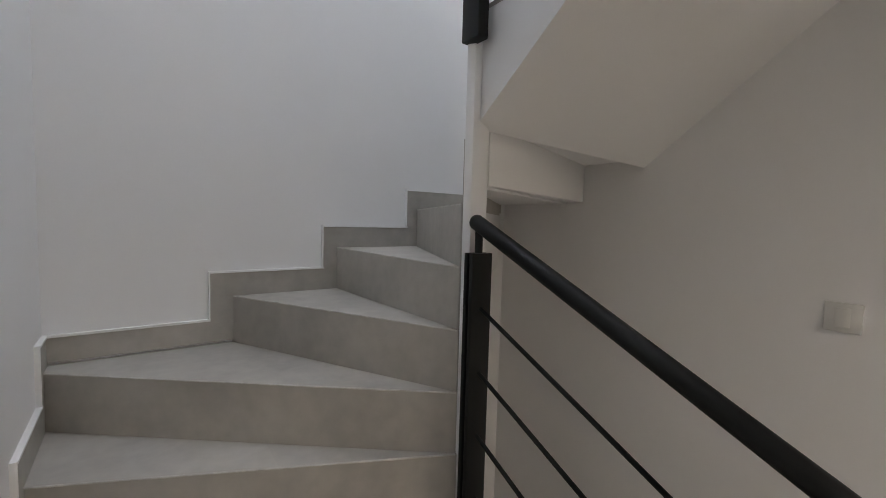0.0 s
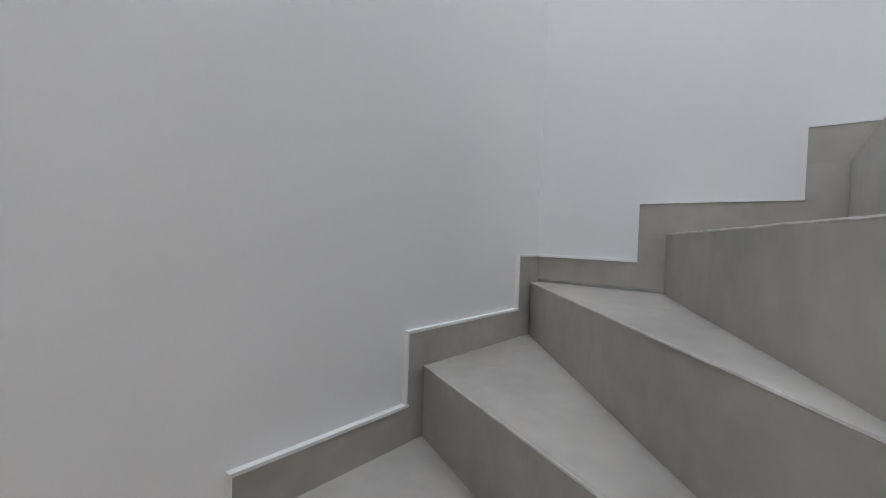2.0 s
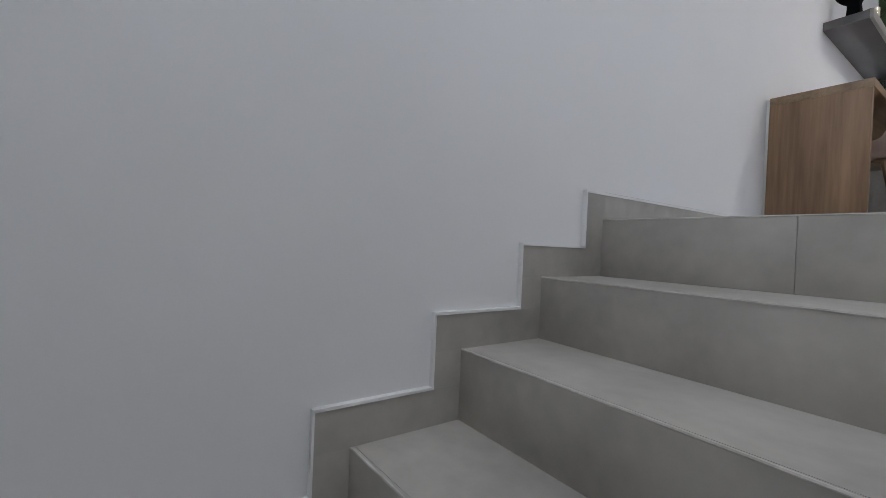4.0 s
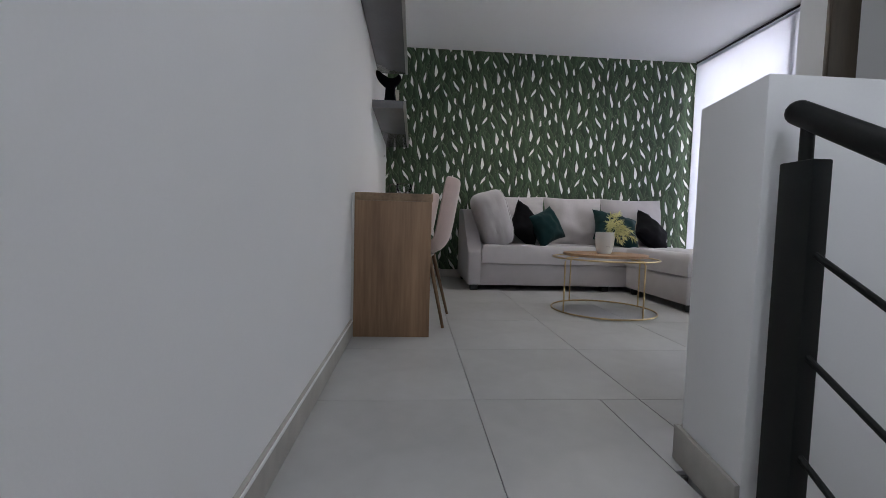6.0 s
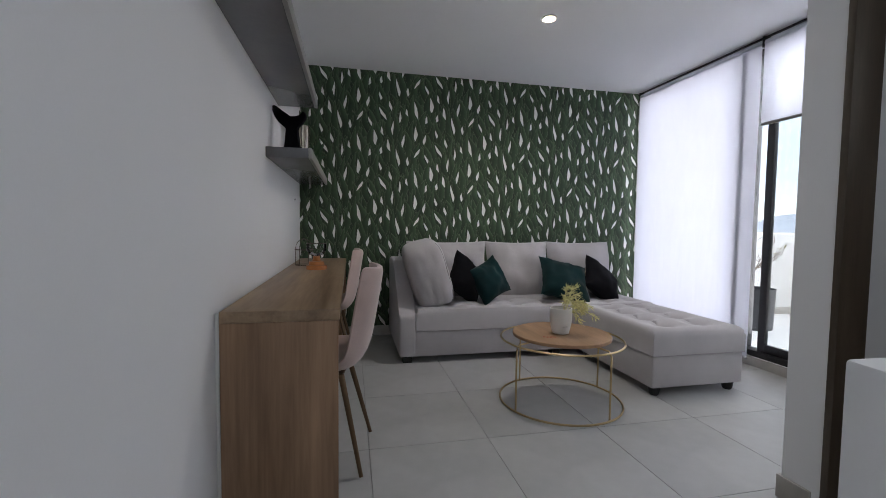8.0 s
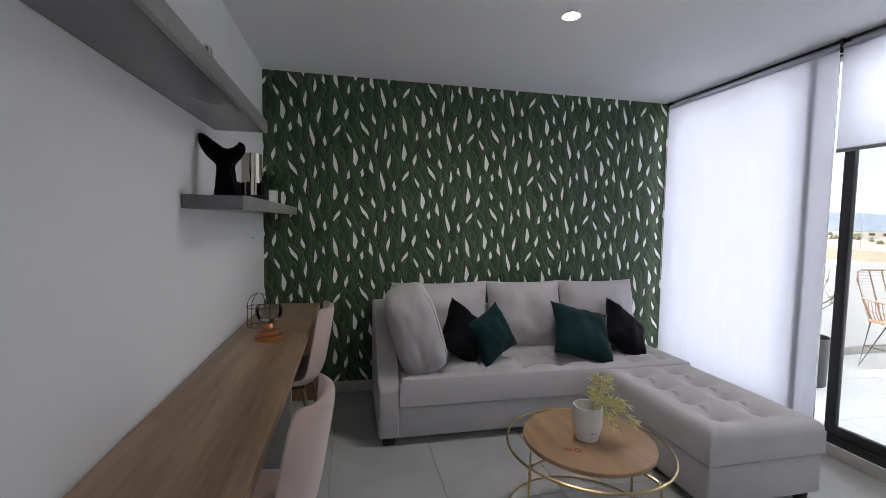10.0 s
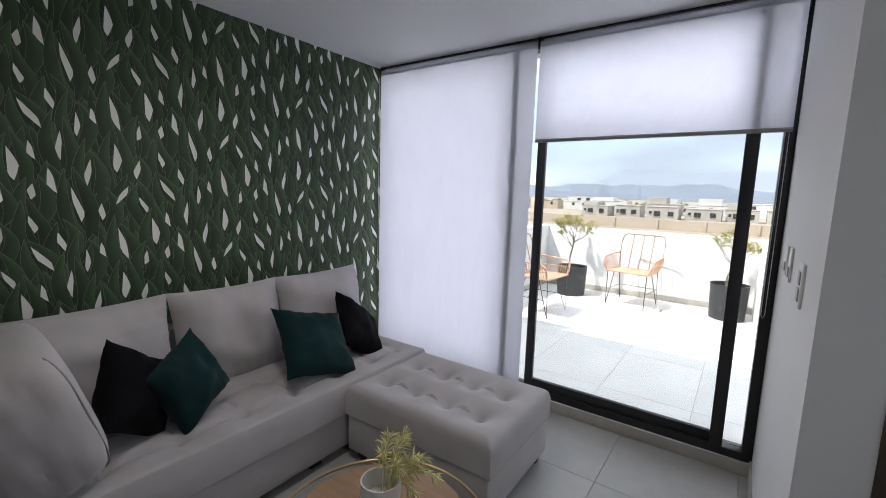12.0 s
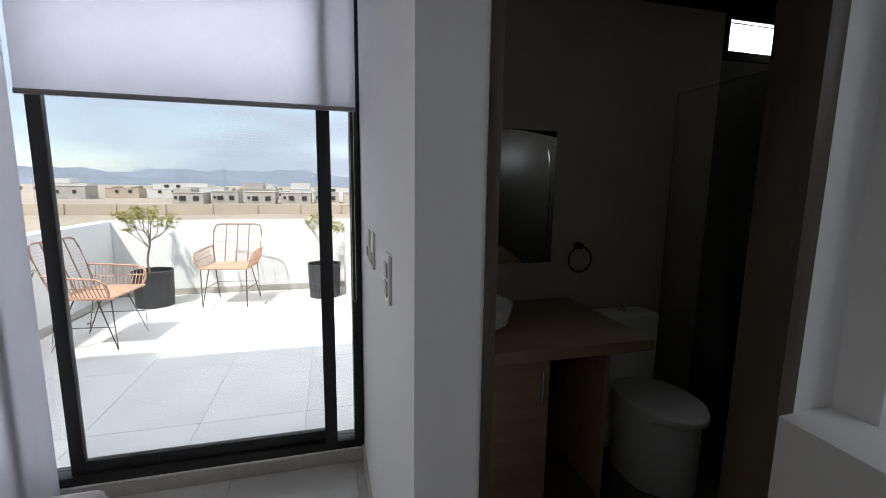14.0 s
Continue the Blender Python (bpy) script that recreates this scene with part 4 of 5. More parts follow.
chair = desk_chair(pose(0.325, 2.73, 0, 0, 0, -8))
copy_thing(chair, pose(0.275, 4.02, 0, 0, 0, -2))

# ---- shelves and what stands on them ----
def wall_shelf(y0, y1, z, label):
    s = thing("wall_shelf", (0, y0, z), label, "shelf", "floating shelves")
    part("board", box(0.002, y0, z, 0.222, y1, z + 0.054, 0.001), M_SHELF, s, world_space=True)
    part("front_edge", box(0.2225, y0, z - 0.001, 0.24, y1, z + 0.055, 0.001), M_SHELFE, s, "grey laminate edge", world_space=True)
wall_shelf(3.228, 4.80, 1.401, "grey lacquered floating shelf over the desk")
wall_shelf(2.08, 3.66, 1.785, "upper grey lacquered floating shelf")

# whale tail
right = [(0.052, 0.0), (0.038, 0.07), (0.024, 0.130), (0.036, 0.142), (0.060, 0.163), (0.078, 0.19), (0.082, 0.207), (0.076, 0.226), (0.064, 0.233), (0.058, 0.226), (0.062, 0.212), (0.042, 0.209), (0.022, 0.203), (0.008, 0.197)]
left = [(-0.008, 0.205), (-0.03, 0.220), (-0.06, 0.240), (-0.088, 0.261), (-0.104, 0.271), (-0.112, 0.262), (-0.112, 0.235), (-0.1, 0.205), (-0.08, 0.175), (-0.055, 0.152), (-0.026, 0.134), (-0.038, 0.07), (-0.052, 0.0)]
tail = extrude_profile([(x, z) for x, z in right + left], "y", -0.016, 0.016, 0.006)
tail_ob = solid("whale_tail_figure", tail, M_BLACKF, "matt black whale tail sculpture on the shelf", "sculpture")
tail_ob.matrix_world = pose(0.118, 3.40, 1.456, 0, 0, -14)

cv = thing("candle_holder", (0.125, 3.85, 1.456), "smoked metallic glass cylinder in a black cradle", "candle holder")
part("glass_cylinder", lathe([(0.044, 0.012), (0.05, 0.014), (0.05, 0.25), (0.046, 0.25), (0.044, 0.03)], 32), M_AMBER, cv, "smoked metallic glass tube")
bm = box(-0.075, -0.05, 0, 0.075, 0.05, 0.012, 0.002)
box(-0.075, -0.05, 0.012, -0.055, 0.05, 0.10, 0.002, bm=bm)
box(0.055, -0.05, 0.012, 0.075, 0.05, 0.10, 0.002, bm=bm)
box(-0.075, -0.058, 0.0, 0.075, -0.0505, 0.034, 0.001, bm=bm)
box(-0.014, -0.066, 0.0, 0.006, -0.0585, 0.10, 0.001, bm=bm)
part("cradle", bm, M_BLACK, cv, "black metal cradle")

pp = thing("potted_plant", (0.15, 4.235, 1.456), "small dark green succulent in a white pot", "plant")
part("pot", lathe([(0.038, 0), (0.042, 0.002), (0.045, 0.085), (0.041, 0.085), (0.039, 0.07), (0.004, 0.068)], 28), M_POT, pp)
rnd = random.Random(3)
part("leaves", leafy([((0, 0, 0.07), (math.cos(a), math.sin(a), rnd.uniform(0.25, 1.5))) for a in [rnd.uniform(0, 6.28) for _ in range(30)]], 0.17, 0.055), M_DGREEN, pp)

kn = thing("rope_knot_ornament", (0.19, 2.93, 1.84), "small silver open knot ornament on the shelf", "ornament")
for k in range(4):
    a = k * math.pi / 4
    part("ring", tube([(0.018 * math.cos(t) * math.cos(a), 0.018 * math.cos(t) * math.sin(a), 0.038 + 0.034 * math.sin(t)) for t in [2 * math.pi * i / 24 for i in range(24)]], 0.0035, 8, closed=True), M_CHROME, kn)
hn = thing("horn_ornament", (0.19, 3.09, 1.84), "small grey curved horn ornament on the shelf", "ornament")
part("horn", tube([(0, -0.02 + 0.012 * t, 0.0 + 0.018 * t - 0.0012 * t * t) for t in range(5)], 0.014, 10, r1=0.004), M_SHELFE, hn)

ce = thing("cable_end", (0.0, 4.41, 1.238), "short bent white cable end on the wall", "cable")
part("wire", tube([(0.001, 0.012, 0.0), (0.012, 0.008, 0.004), (0.016, -0.012, 0.008), (0.010, -0.03, 0.002)], 0.0028, 8), M_SWGREY, ce)
part("grommet", lathe([(0.009, 0.0), (0.009, 0.004), (0.004, 0.006)], 16), M_SWITCH, ce).matrix_basis = pose(0.0, 0.012, 0.0, 0, 90, 0)

# copper candle lamp on the desk
cl = thing("candle_lamp", (0.225, 3.735, 0.74), "copper based candle lamp with glass bowl and wire cage", "candle lamp")
part("base", lathe([(0.066, 0), (0.069, 0.004), (0.068, 0.026), (0.052, 0.032), (0.050, 0.052), (0.030, 0.058), (0.024, 0.066), (0.022, 0.088), (0.004, 0.089)], 36), M_COPPER, cl)
bowl = part("glass_bowl", lathe([(0.02, 0.090), (0.048, 0.102), (0.064, 0.125), (0.066, 0.150), (0.063, 0.172)], 36), M_GLASS, cl, "clear glass bowl")
bowl.visible_shadow = False
part("rim_wire", tube(circle(0, 0, 0.173, 0.064, 40), 0.0013, 6, closed=True), M_WIRE, cl)
cg = thing("wire_cage", (0.115, 4.03, 0.74), "dark wire cage ornament standing on the desk", "ornament")
for k in range(2):
    a = 0.35 + k * math.pi / 4
    arch = [(1, 0.002)] + [(math.cos(math.pi * i / 20), 0.12 + 0.075 * math.sin(math.pi * i / 20)) for i in range(21)] + [(-1, 0.002)]
    part("hoop", tube([(0.06 * u * math.cos(a), 0.06 * u * math.sin(a), z) for u, z in arch], 0.0024, 6), M_WIRE, cg)
part("hoop", tube(circle(0, 0, 0.115, 0.064, 36), 0.0024, 6, closed=True), M_WIRE, cg)
part("hoop", tube(circle(0, 0, 0.004, 0.062, 36), 0.0024, 6, closed=True), M_WIRE, cg)

# ---- sofa ----
sofa = thing("sofa", (1.9, 4.4, 0), "grey fabric sofa with tufted seat and loose cushions", "sofa")
part("base", box(0.81, 3.905, 0.05, 2.985, 4.74, 0.245, 0.012, seg=3), M_SOFA, sofa, world_space=True)
seat_b = [(x, y) for x in (1.22, 1.50, 1.78, 2.06, 2.34, 2.62, 2.86) for y in (4.07, 4.30)]
part("seat_cushion", tufted(0.93, 2.985, 3.895, 4.66, 0.247, 0.415, seat_b, 120, 48, dip=0.055, r=0.04, reach=0.05, links=0.30), M_SOFA, sofa, world_space=True)
part("arm", extrude_profile([(3.898, 0.052), (3.896, 0.35), (3.93, 0.37), (4.34, 0.70), (4.42, 0.745), (4.74, 0.755), (4.785, 0.74), (4.785, 0.052)], "x", 0.805, 0.93, 0.018), M_SOFA, sofa, world_space=True)
part("back_frame", box(0.93, 4.64, 0.05, 2.985, 4.79, 0.70, 0.03, seg=3), M_SOFA, sofa, world_space=True)
for k, (x0, x1) in enumerate(((0.95, 1.685), (1.695, 2.30), (2.31, 2.975))):
    b = pillow((x1 - x0) * 1.03, 0.55, 0.27, 34, 0.030, 0.055)
    bmesh.ops.transform(b, matrix=pose((x0 + x1) / 2, 4.555, 0.635, -12, 0, (1.5, -1, 1)[k]), verts=b.verts)
    c = part("back_cushion", b, M_SOFA, sofa, world_space=True)
    c.data.shade_smooth()
b = puffy(0.32, 0.63, 0.53, power=4.6, cuts=15, wrinkle=0.011, seed=9.0)
lean = pose(1.065, 4.235, 0.655, 3, -17, -4)
bmesh.ops.transform(b, matrix=lean, verts=b.verts)
c = part("arm_cushion", b, M_SOFA, sofa, world_space=True)
c.data.shade_smooth()
seam = []
for k in range(-9, 10):
    v = k / 10
    r = (max(0.0, 1 - abs(v) ** 4.6) / 2) ** (1 / 4.6)
    seam.append(lean @ Vector((0.161 * r, -0.317 * r, 0.266 * v)))
part("piping", tube(seam, 0.0035, 6), M_PIPE, c, world_space=True)
for x, y in ((0.87, 3.96), (0.87, 4.7), (2.9, 4.7), (2.1, 3.98)):
    part("foot", prism([(x - 0.035, y - 0.035), (x + 0.035, y - 0.035), (x + 0.035, y + 0.035), (x - 0.035, y + 0.035)], 0.0, 0.052, 0.004), M_BLACKW, sofa, "black plastic foot", world_space=True)

ott = thing("ottoman", (2.61, 3.4, 0), "grey tufted ottoman pushed against the sofa", "ottoman")
part("base", box(2.255, 3.0, 0.055, 2.922, 3.875, 0.258, 0.012, seg=3), M_SOFA, ott, world_space=True)
ott_b = [(x, y) for x in (2.46, 2.72) for y in (3.17, 3.37, 3.57, 3.77)]
part("cushion", tufted(2.25, 2.926, 2.992, 3.89, 0.260, 0.425, ott_b, 84, 100, dip=0.07, r=0.055, reach=0.06, links=0.235), M_SOFA, ott, world_space=True)
part("piping", tube([(2.252, 2.994, 0.259), (2.924, 2.994, 0.259), (2.924, 3.88, 0.259), (2.252, 3.88, 0.259)], 0.0035, 6, closed=True), M_PIPE, ott, world_space=True)
for x, y in ((2.31, 3.05), (2.86, 3.05), (2.31, 3.81), (2.86, 3.81)):
    part("foot", lathe([(0.024, 0), (0.03, 0.01), (0.036, 0.056)], 16, centre=(x, y, 0)), M_BLACKW, ott, "black plastic foot", world_space=True)

def throw_pillow(m, cloth, w, label):
    p = solid("throw_pillow", pillow(w, w, 0.18, 26, 0.024, 0.13), cloth, label, "pillow", "throw pillows on the sofa")
    p.matrix_world = m
    return p
throw_pillow(pose(1.40, 4.22, 0.60, -18, 34, 30), M_BLACKF, 0.37, "black velvet throw pillow standing on its corner")
throw_pillow(pose(1.60, 4.20, 0.585, -20, -20, 30), M_TEAL, 0.35, "dark teal velvet throw pillow tilted on the sofa")
piped = throw_pillow(pose(2.29, 4.19, 0.575, -48, 14, -8), M_TEAL, 0.46, "dark teal velvet throw pillow with beige piping on one edge")
part("piping", tube([(0.23 * (1 - 0.10 * (1 - v * v)) + 0.001, 0, 0.23 * v) for v in (-0.98, -0.8, -0.6, -0.4, -0.2, 0, 0.2, 0.4, 0.6, 0.8, 0.98)], 0.0035, 6), M_BEIGE, piped, "beige cord piping")
throw_pillow(pose(2.70, 4.26, 0.545, -44, 38, 2), M_BLACKF, 0.42, "black velvet throw pillow leaning by the blind")

# ---- coffee table ----
tb = thing("coffee_table", (1.685, 3.09, 0), "round oak coffee table on a gold wire frame", "coffee table")
part("bottom_ring", tube(circle(0, 0, 0.006, 0.358, 64), 0.006, 8, closed=True), M_GOLD, tb, "gold wire ring")
part("top_ring", tube(circle(0, 0, 0.376, 0.358, 64), 0.006, 8, closed=True), M_GOLD, tb, "gold wire ring")
for k in range(4):
    a = math.radians(200 + 90 * k)
    c, s = math.cos(a), math.sin(a)
    part("leg", tube([(0.352 * c, 0.352 * s, 0.006), (0.352 * c, 0.352 * s, 0.352), (0.336 * c, 0.336 * s, 0.379), (0.24 * c, 0.24 * s, 0.384)], 0.0055, 8), M_GOLD, tb)
part("tabletop", lathe([(0.278, 0.0), (0.287, 0.003), (0.287, 0.017), (0.284, 0.020), (0.004, 0.020)], 64, centre=(0.0, 0.0, 0.389)), M_OAKT, tb, "round oak veneer top")
# two painted letters near the rim
for dx, dy, ch in ((-0.16, -0.09, "N"), (-0.125, -0.105, "O")):
    cu = bpy.data.curves.new("letter", "FONT")
    cu.body, cu.size, cu.extrude = ch, 0.042, 0.0004
    ob = new("letter", cu)
    deps = bpy.context.evaluated_depsgraph_get()
    me = bpy.data.meshes.new_from_object(ob.evaluated_get(deps))
    bpy.data.objects.remove(ob)
    me.materials.append(M_RED)
    lt = new("letter", me)
    lt.parent = tb
    lt.matrix_basis = pose(dx, dy, 0.4097, 0, 0, -22)

pot = thing("potted_plant", (1.675, 3.08, 0.409), "pale yellow-green fern in a white ceramic pot", "plant")
part("pot", lathe([(0.04, 0), (0.048, 0.003), (0.062, 0.06), (0.066, 0.12), (0.063, 0.152), (0.058, 0.152), (0.06, 0.12), (0.056, 0.09), (0.004, 0.088)], 40), M_POT, pot)
part("print", box(-0.02, -0.0665, 0.05, 0.01, -0.0625, 0.053), M_LINE, pot, "faint grey line printed on the pot")
rnd = random.Random(11)
bm = bmesh.new()
# stalks that lean out over one side of the rim, some upright and some hanging
for out, up, swing in ((0.05, 0.11, 0.5), (0.08, 0.12, -0.2), (0.10, 0.07, 0.2), (0.12, 0.03, -0.5), (0.14, -0.01, 0.0), (0.15, -0.04, 0.35), (0.19, -0.05, -0.25), (0.11, -0.07, -0.5), (0.07, 0.03, 0.9), (0.06, 0.05, -1.0), (0.16, 0.01, -0.1)):
    c, sn = math.cos(swing - 0.25), math.sin(swing - 0.25)
    pts = []
    for i in range(11):
        t = i / 10
        r = 0.02 + (out - 0.02) * t
        pts.append(Vector((r * c, r * sn, 0.09 + (0.062 + up) * t + 0.05 * math.sin(t * 3.0))))
    tube(pts, 0.0016, 5, bm)
    pd = []
    for i in range(4, 11):
        d = (pts[i] - pts[i - 1]).normalized()
        for k in range(7):
            pd.append((pts[i], d * 0.8 + Vector((rnd.uniform(-1, 1), rnd.uniform(-1, 1), rnd.uniform(-0.8, 0.8)))))
    leafy(pd, 0.040, 0.0065, 0.1, bm)
part("fronds", bm, M_FROND, pot, "pale yellow-green feathery fronds")

# ---- bathroom ----
BX1, BY0 = 3.40, -0.55
solid("wall_bathroom_far", box(BX1, 0.0, -0.25, BX1 + 0.12, 1.96, 2.6), M_BTILE, "brown-grey tiled bathroom wall in shade", "wall", kind="structure")
WY0, WY1, WZ0, WZ1 = -0.47, -0.003, 2.21, 2.455
bm = box(BX1, BY0, -0.25, BX1 + 0.12, 0.0, WZ0)
box(BX1, BY0, WZ0, BX1 + 0.12, WY0, 2.6, bm=bm)
box(BX1, WY0, WZ1, BX1 + 0.12, 0.0, 2.6, bm=bm)
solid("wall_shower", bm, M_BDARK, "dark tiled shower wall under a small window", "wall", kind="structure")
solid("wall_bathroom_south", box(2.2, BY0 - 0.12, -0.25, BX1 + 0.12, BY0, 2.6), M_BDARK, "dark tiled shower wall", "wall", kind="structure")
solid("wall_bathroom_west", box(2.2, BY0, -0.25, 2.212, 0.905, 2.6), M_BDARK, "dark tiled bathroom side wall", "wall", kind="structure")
solid("ceiling_bathroom", box(2.2, BY0, ZC, BX1 + 0.12, 1.96, 2.6), M_CEIL, "white bathroom ceiling", "ceiling", kind="structure")
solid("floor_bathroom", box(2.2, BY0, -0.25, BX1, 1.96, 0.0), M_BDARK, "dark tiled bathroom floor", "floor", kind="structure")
bw = tagged(new("window_2"), "small high bathroom window with a black frame", "window", kind="structure")
for n, y0, z0, y1, z1 in (("bottom_rail", WY0, WZ0, WY1, WZ0 + 0.05), ("top_rail", WY0, WZ1 - 0.03, WY1, WZ1), ("side_frame", WY0, WZ0 + 0.05, WY0 + 0.045, WZ1 - 0.03), ("side_frame", WY1 - 0.03, WZ0 + 0.05, WY1, WZ1 - 0.03)):
    part(n, box(BX1 - 0.01, y0, z0, BX1 + 0.06, y1, z1, 0.002), M_ALU, bw)
p = part("pane", box(BX1 + 0.02, WY0 + 0.045, WZ0 + 0.05, BX1 + 0.026, WY1 - 0.03, WZ1 - 0.03), M_GLASS, bw)
p.visible_shadow = False
# door lining
df_ = tagged(new("door_1"), "open bathroom doorway with a dark wood lining", "door", kind="structure")
part("jamb", box(XE - 0.006, 1.895, 0, 2.212, 1.92, 2.1, 0.002), M_WDARK, df_)
part("jamb", box(XE - 0.006, 1.05, 0, 2.212, 1.108, 2.1, 0.002), M_WDARK, df_)
part("head", box(XE - 0.006, 1.108, 2.06, 2.212, 1.895, 2.1, 0.002), M_WDARK, df_)
va = thing("vanity", (3.1, 1.5, 0), "dark vanity cabinet with a wooden top", "vanity")
part("side_panel", box(2.78, 1.935, 0.10, BX1 - 0.002, 1.955, 0.80, 0.002), M_VEN, va, world_space=True)
part("side_panel", box(2.78, 1.08, 0.10, BX1 - 0.002, 1.10, 0.80, 0.002), M_VEN, va, world_space=True)
part("divider", box(2.79, 1.36, 0.10, BX1 - 0.002, 1.38, 0.80, 0.002), M_VEN, va, world_space=True)
part("back_panel", box(BX1 - 0.016, 1.10, 0.12, BX1 - 0.004, 1.935, 0.80), M_WDARK, va, world_space=True)
part("bottom_panel", box(2.79, 1.10, 0.10, BX1 - 0.016, 1.36, 0.12), M_WDARK, va, world_space=True)
vdoor = part("door", box(2.762, 1.372, 0.10, 2.779, 1.95, 0.795, 0.002), M_VEN, va, world_space=True)
part("handle", box(2.75, 1.40, 0.60, 2.761, 1.41, 0.74, 0.002), M_CHROME, vdoor, "steel door handle", world_space=True)
part("top", box(2.72, 0.92, 0.80, BX1 - 0.002, 1.955, 0.85, 0.003), M_VEN, va, "brown wooden counter top", world_space=True)
bs = thing("wash_basin", (3.05, 1.62, 0.85), "white ceramic vessel basin on the vanity", "basin")
part("bowl", lathe([(0.12, 0), (0.17, 0.03), (0.19, 0.11), (0.18, 0.11), (0.15, 0.04), (0.01, 0.03)], 32), M_POT, bs)
fa = thing("faucet", (3.30, 1.62, 0.85), "steel basin tap at the wall", "tap")
part("spout", tube([(0, 0, 0), (0, 0, 0.2), (-0.03, 0, 0.23), (-0.12, 0, 0.22)], 0.012, 12), M_CHROME, fa)
mi = thing("mirror", (BX1 - 0.012, 1.45, 1.05), "rectangular mirror on the bathroom wall", "mirror")
part("glass", box(BX1 - 0.012, 1.04, 1.06, BX1 - 0.001, 1.93, 1.76, 0.001), M_MIRROR, mi, world_space=True)
tr_ = thing("towel_ring", (BX1, 0.88, 1.15), "dark towel ring on the tiled wall", "towel ring")
part("mount", tube([(-0.002, 0, 0), (-0.05, 0, 0)], 0.018, 12), M_BLACK, tr_)
part("ring", tube([(-0.045, 0.07 * math.cos(t), -0.075 + 0.07 * math.sin(t)) for t in [2 * math.pi * i / 28 for i in range(28)]], 0.005, 8, closed=True), M_BLACK, tr_)
to = thing("toilet", (3.05, 0.62, 0), "white ceramic toilet with its lid down", "toilet")
def oval(cx, cy, a, b, n=32):
    return [(cx + a * math.cos(2 * math.pi * k / n), cy + b * math.sin(2 * math.pi * k / n)) for k in range(n)]
part("bowl", prism(oval(-0.05, 0, 0.24, 0.17), 0.0, 0.38, 0.02), M_POT, to)
part("lid", prism(oval(-0.06, 0, 0.26, 0.19), 0.382, 0.42, 0.012), M_POT, to)
part("cistern", box(0.17, -0.19, 0.0, 0.345, 0.19, 0.78, 0.025, seg=3), M_POT, to)
part("button", lathe([(0.02, 0.78), (0.018, 0.788)], 16, centre=(0.26, 0, 0)), M_CHROME, to)
gs = thing("shower_screen", (2.75, 0.28, 0), "clear glass shower screen standing on the floor", "shower screen")
p = part("glass", box(2.70, 0.275, 0.0, BX1 - 0.002, 0.285, 2.0, 0.001), M_GLASS, gs, world_space=True)
p.visible_shadow = False
part("edge_profile", box(2.692, 0.272, 0.0, 2.70, 0.288, 2.0, 0.001), M_CHROME, gs, world_space=True)

# ---- terrace ----
TZ = 0.065
terr = solid("terrace_floor", box(3.66, -3.0, -0.4, 7.40, 5.0, TZ - 0.004), M_STEP, "pale tiled roof terrace floor", "terrace", kind="structure")
solid("facade", box(3.66, YN, -4.5, 3.9, 9.0, 2.75), M_PARA, "white outer wall beside the terrace window", "wall", kind="structure")
solid("facade_south", box(3.53, -3.0, -4.5, 3.66, 1.96, 2.05), M_PARA, "white outer wall beside the bathroom", "wall", kind="structure")
solid("parapet_east", box(7.25, -3.0, -4.5, 7.40, 4.9, 1.0, 0.006), M_PARA, "white painted terrace parapet", "parapet", kind="structure")
solid("parapet_north", box(3.9, 4.75, -4.5, 7.25, 4.9, 1.0, 0.006), M_PARA, "white painted terrace parapet in shade", "parapet", kind="structure")
solid("parapet_block", box(5.92, 0.9, TZ - 0.02, 7.25, 2.03, 0.98, 0.006), M_PARA, "white painted masonry block on the terrace", "masonry block", kind="structure")
solid("terrace_skirting", box(7.236, 2.03, TZ - 0.004, 7.25, 4.736, TZ + 0.08, 0.002), M_STEP, "grey tile skirting along the parapet", "skirting", kind="structure")
solid("terrace_skirting_north", box(3.9, 4.736, TZ - 0.004, 7.236, 4.75, TZ + 0.08, 0.002), M_STEP, "grey tile skirting along the parapet", "skirting", kind="structure")

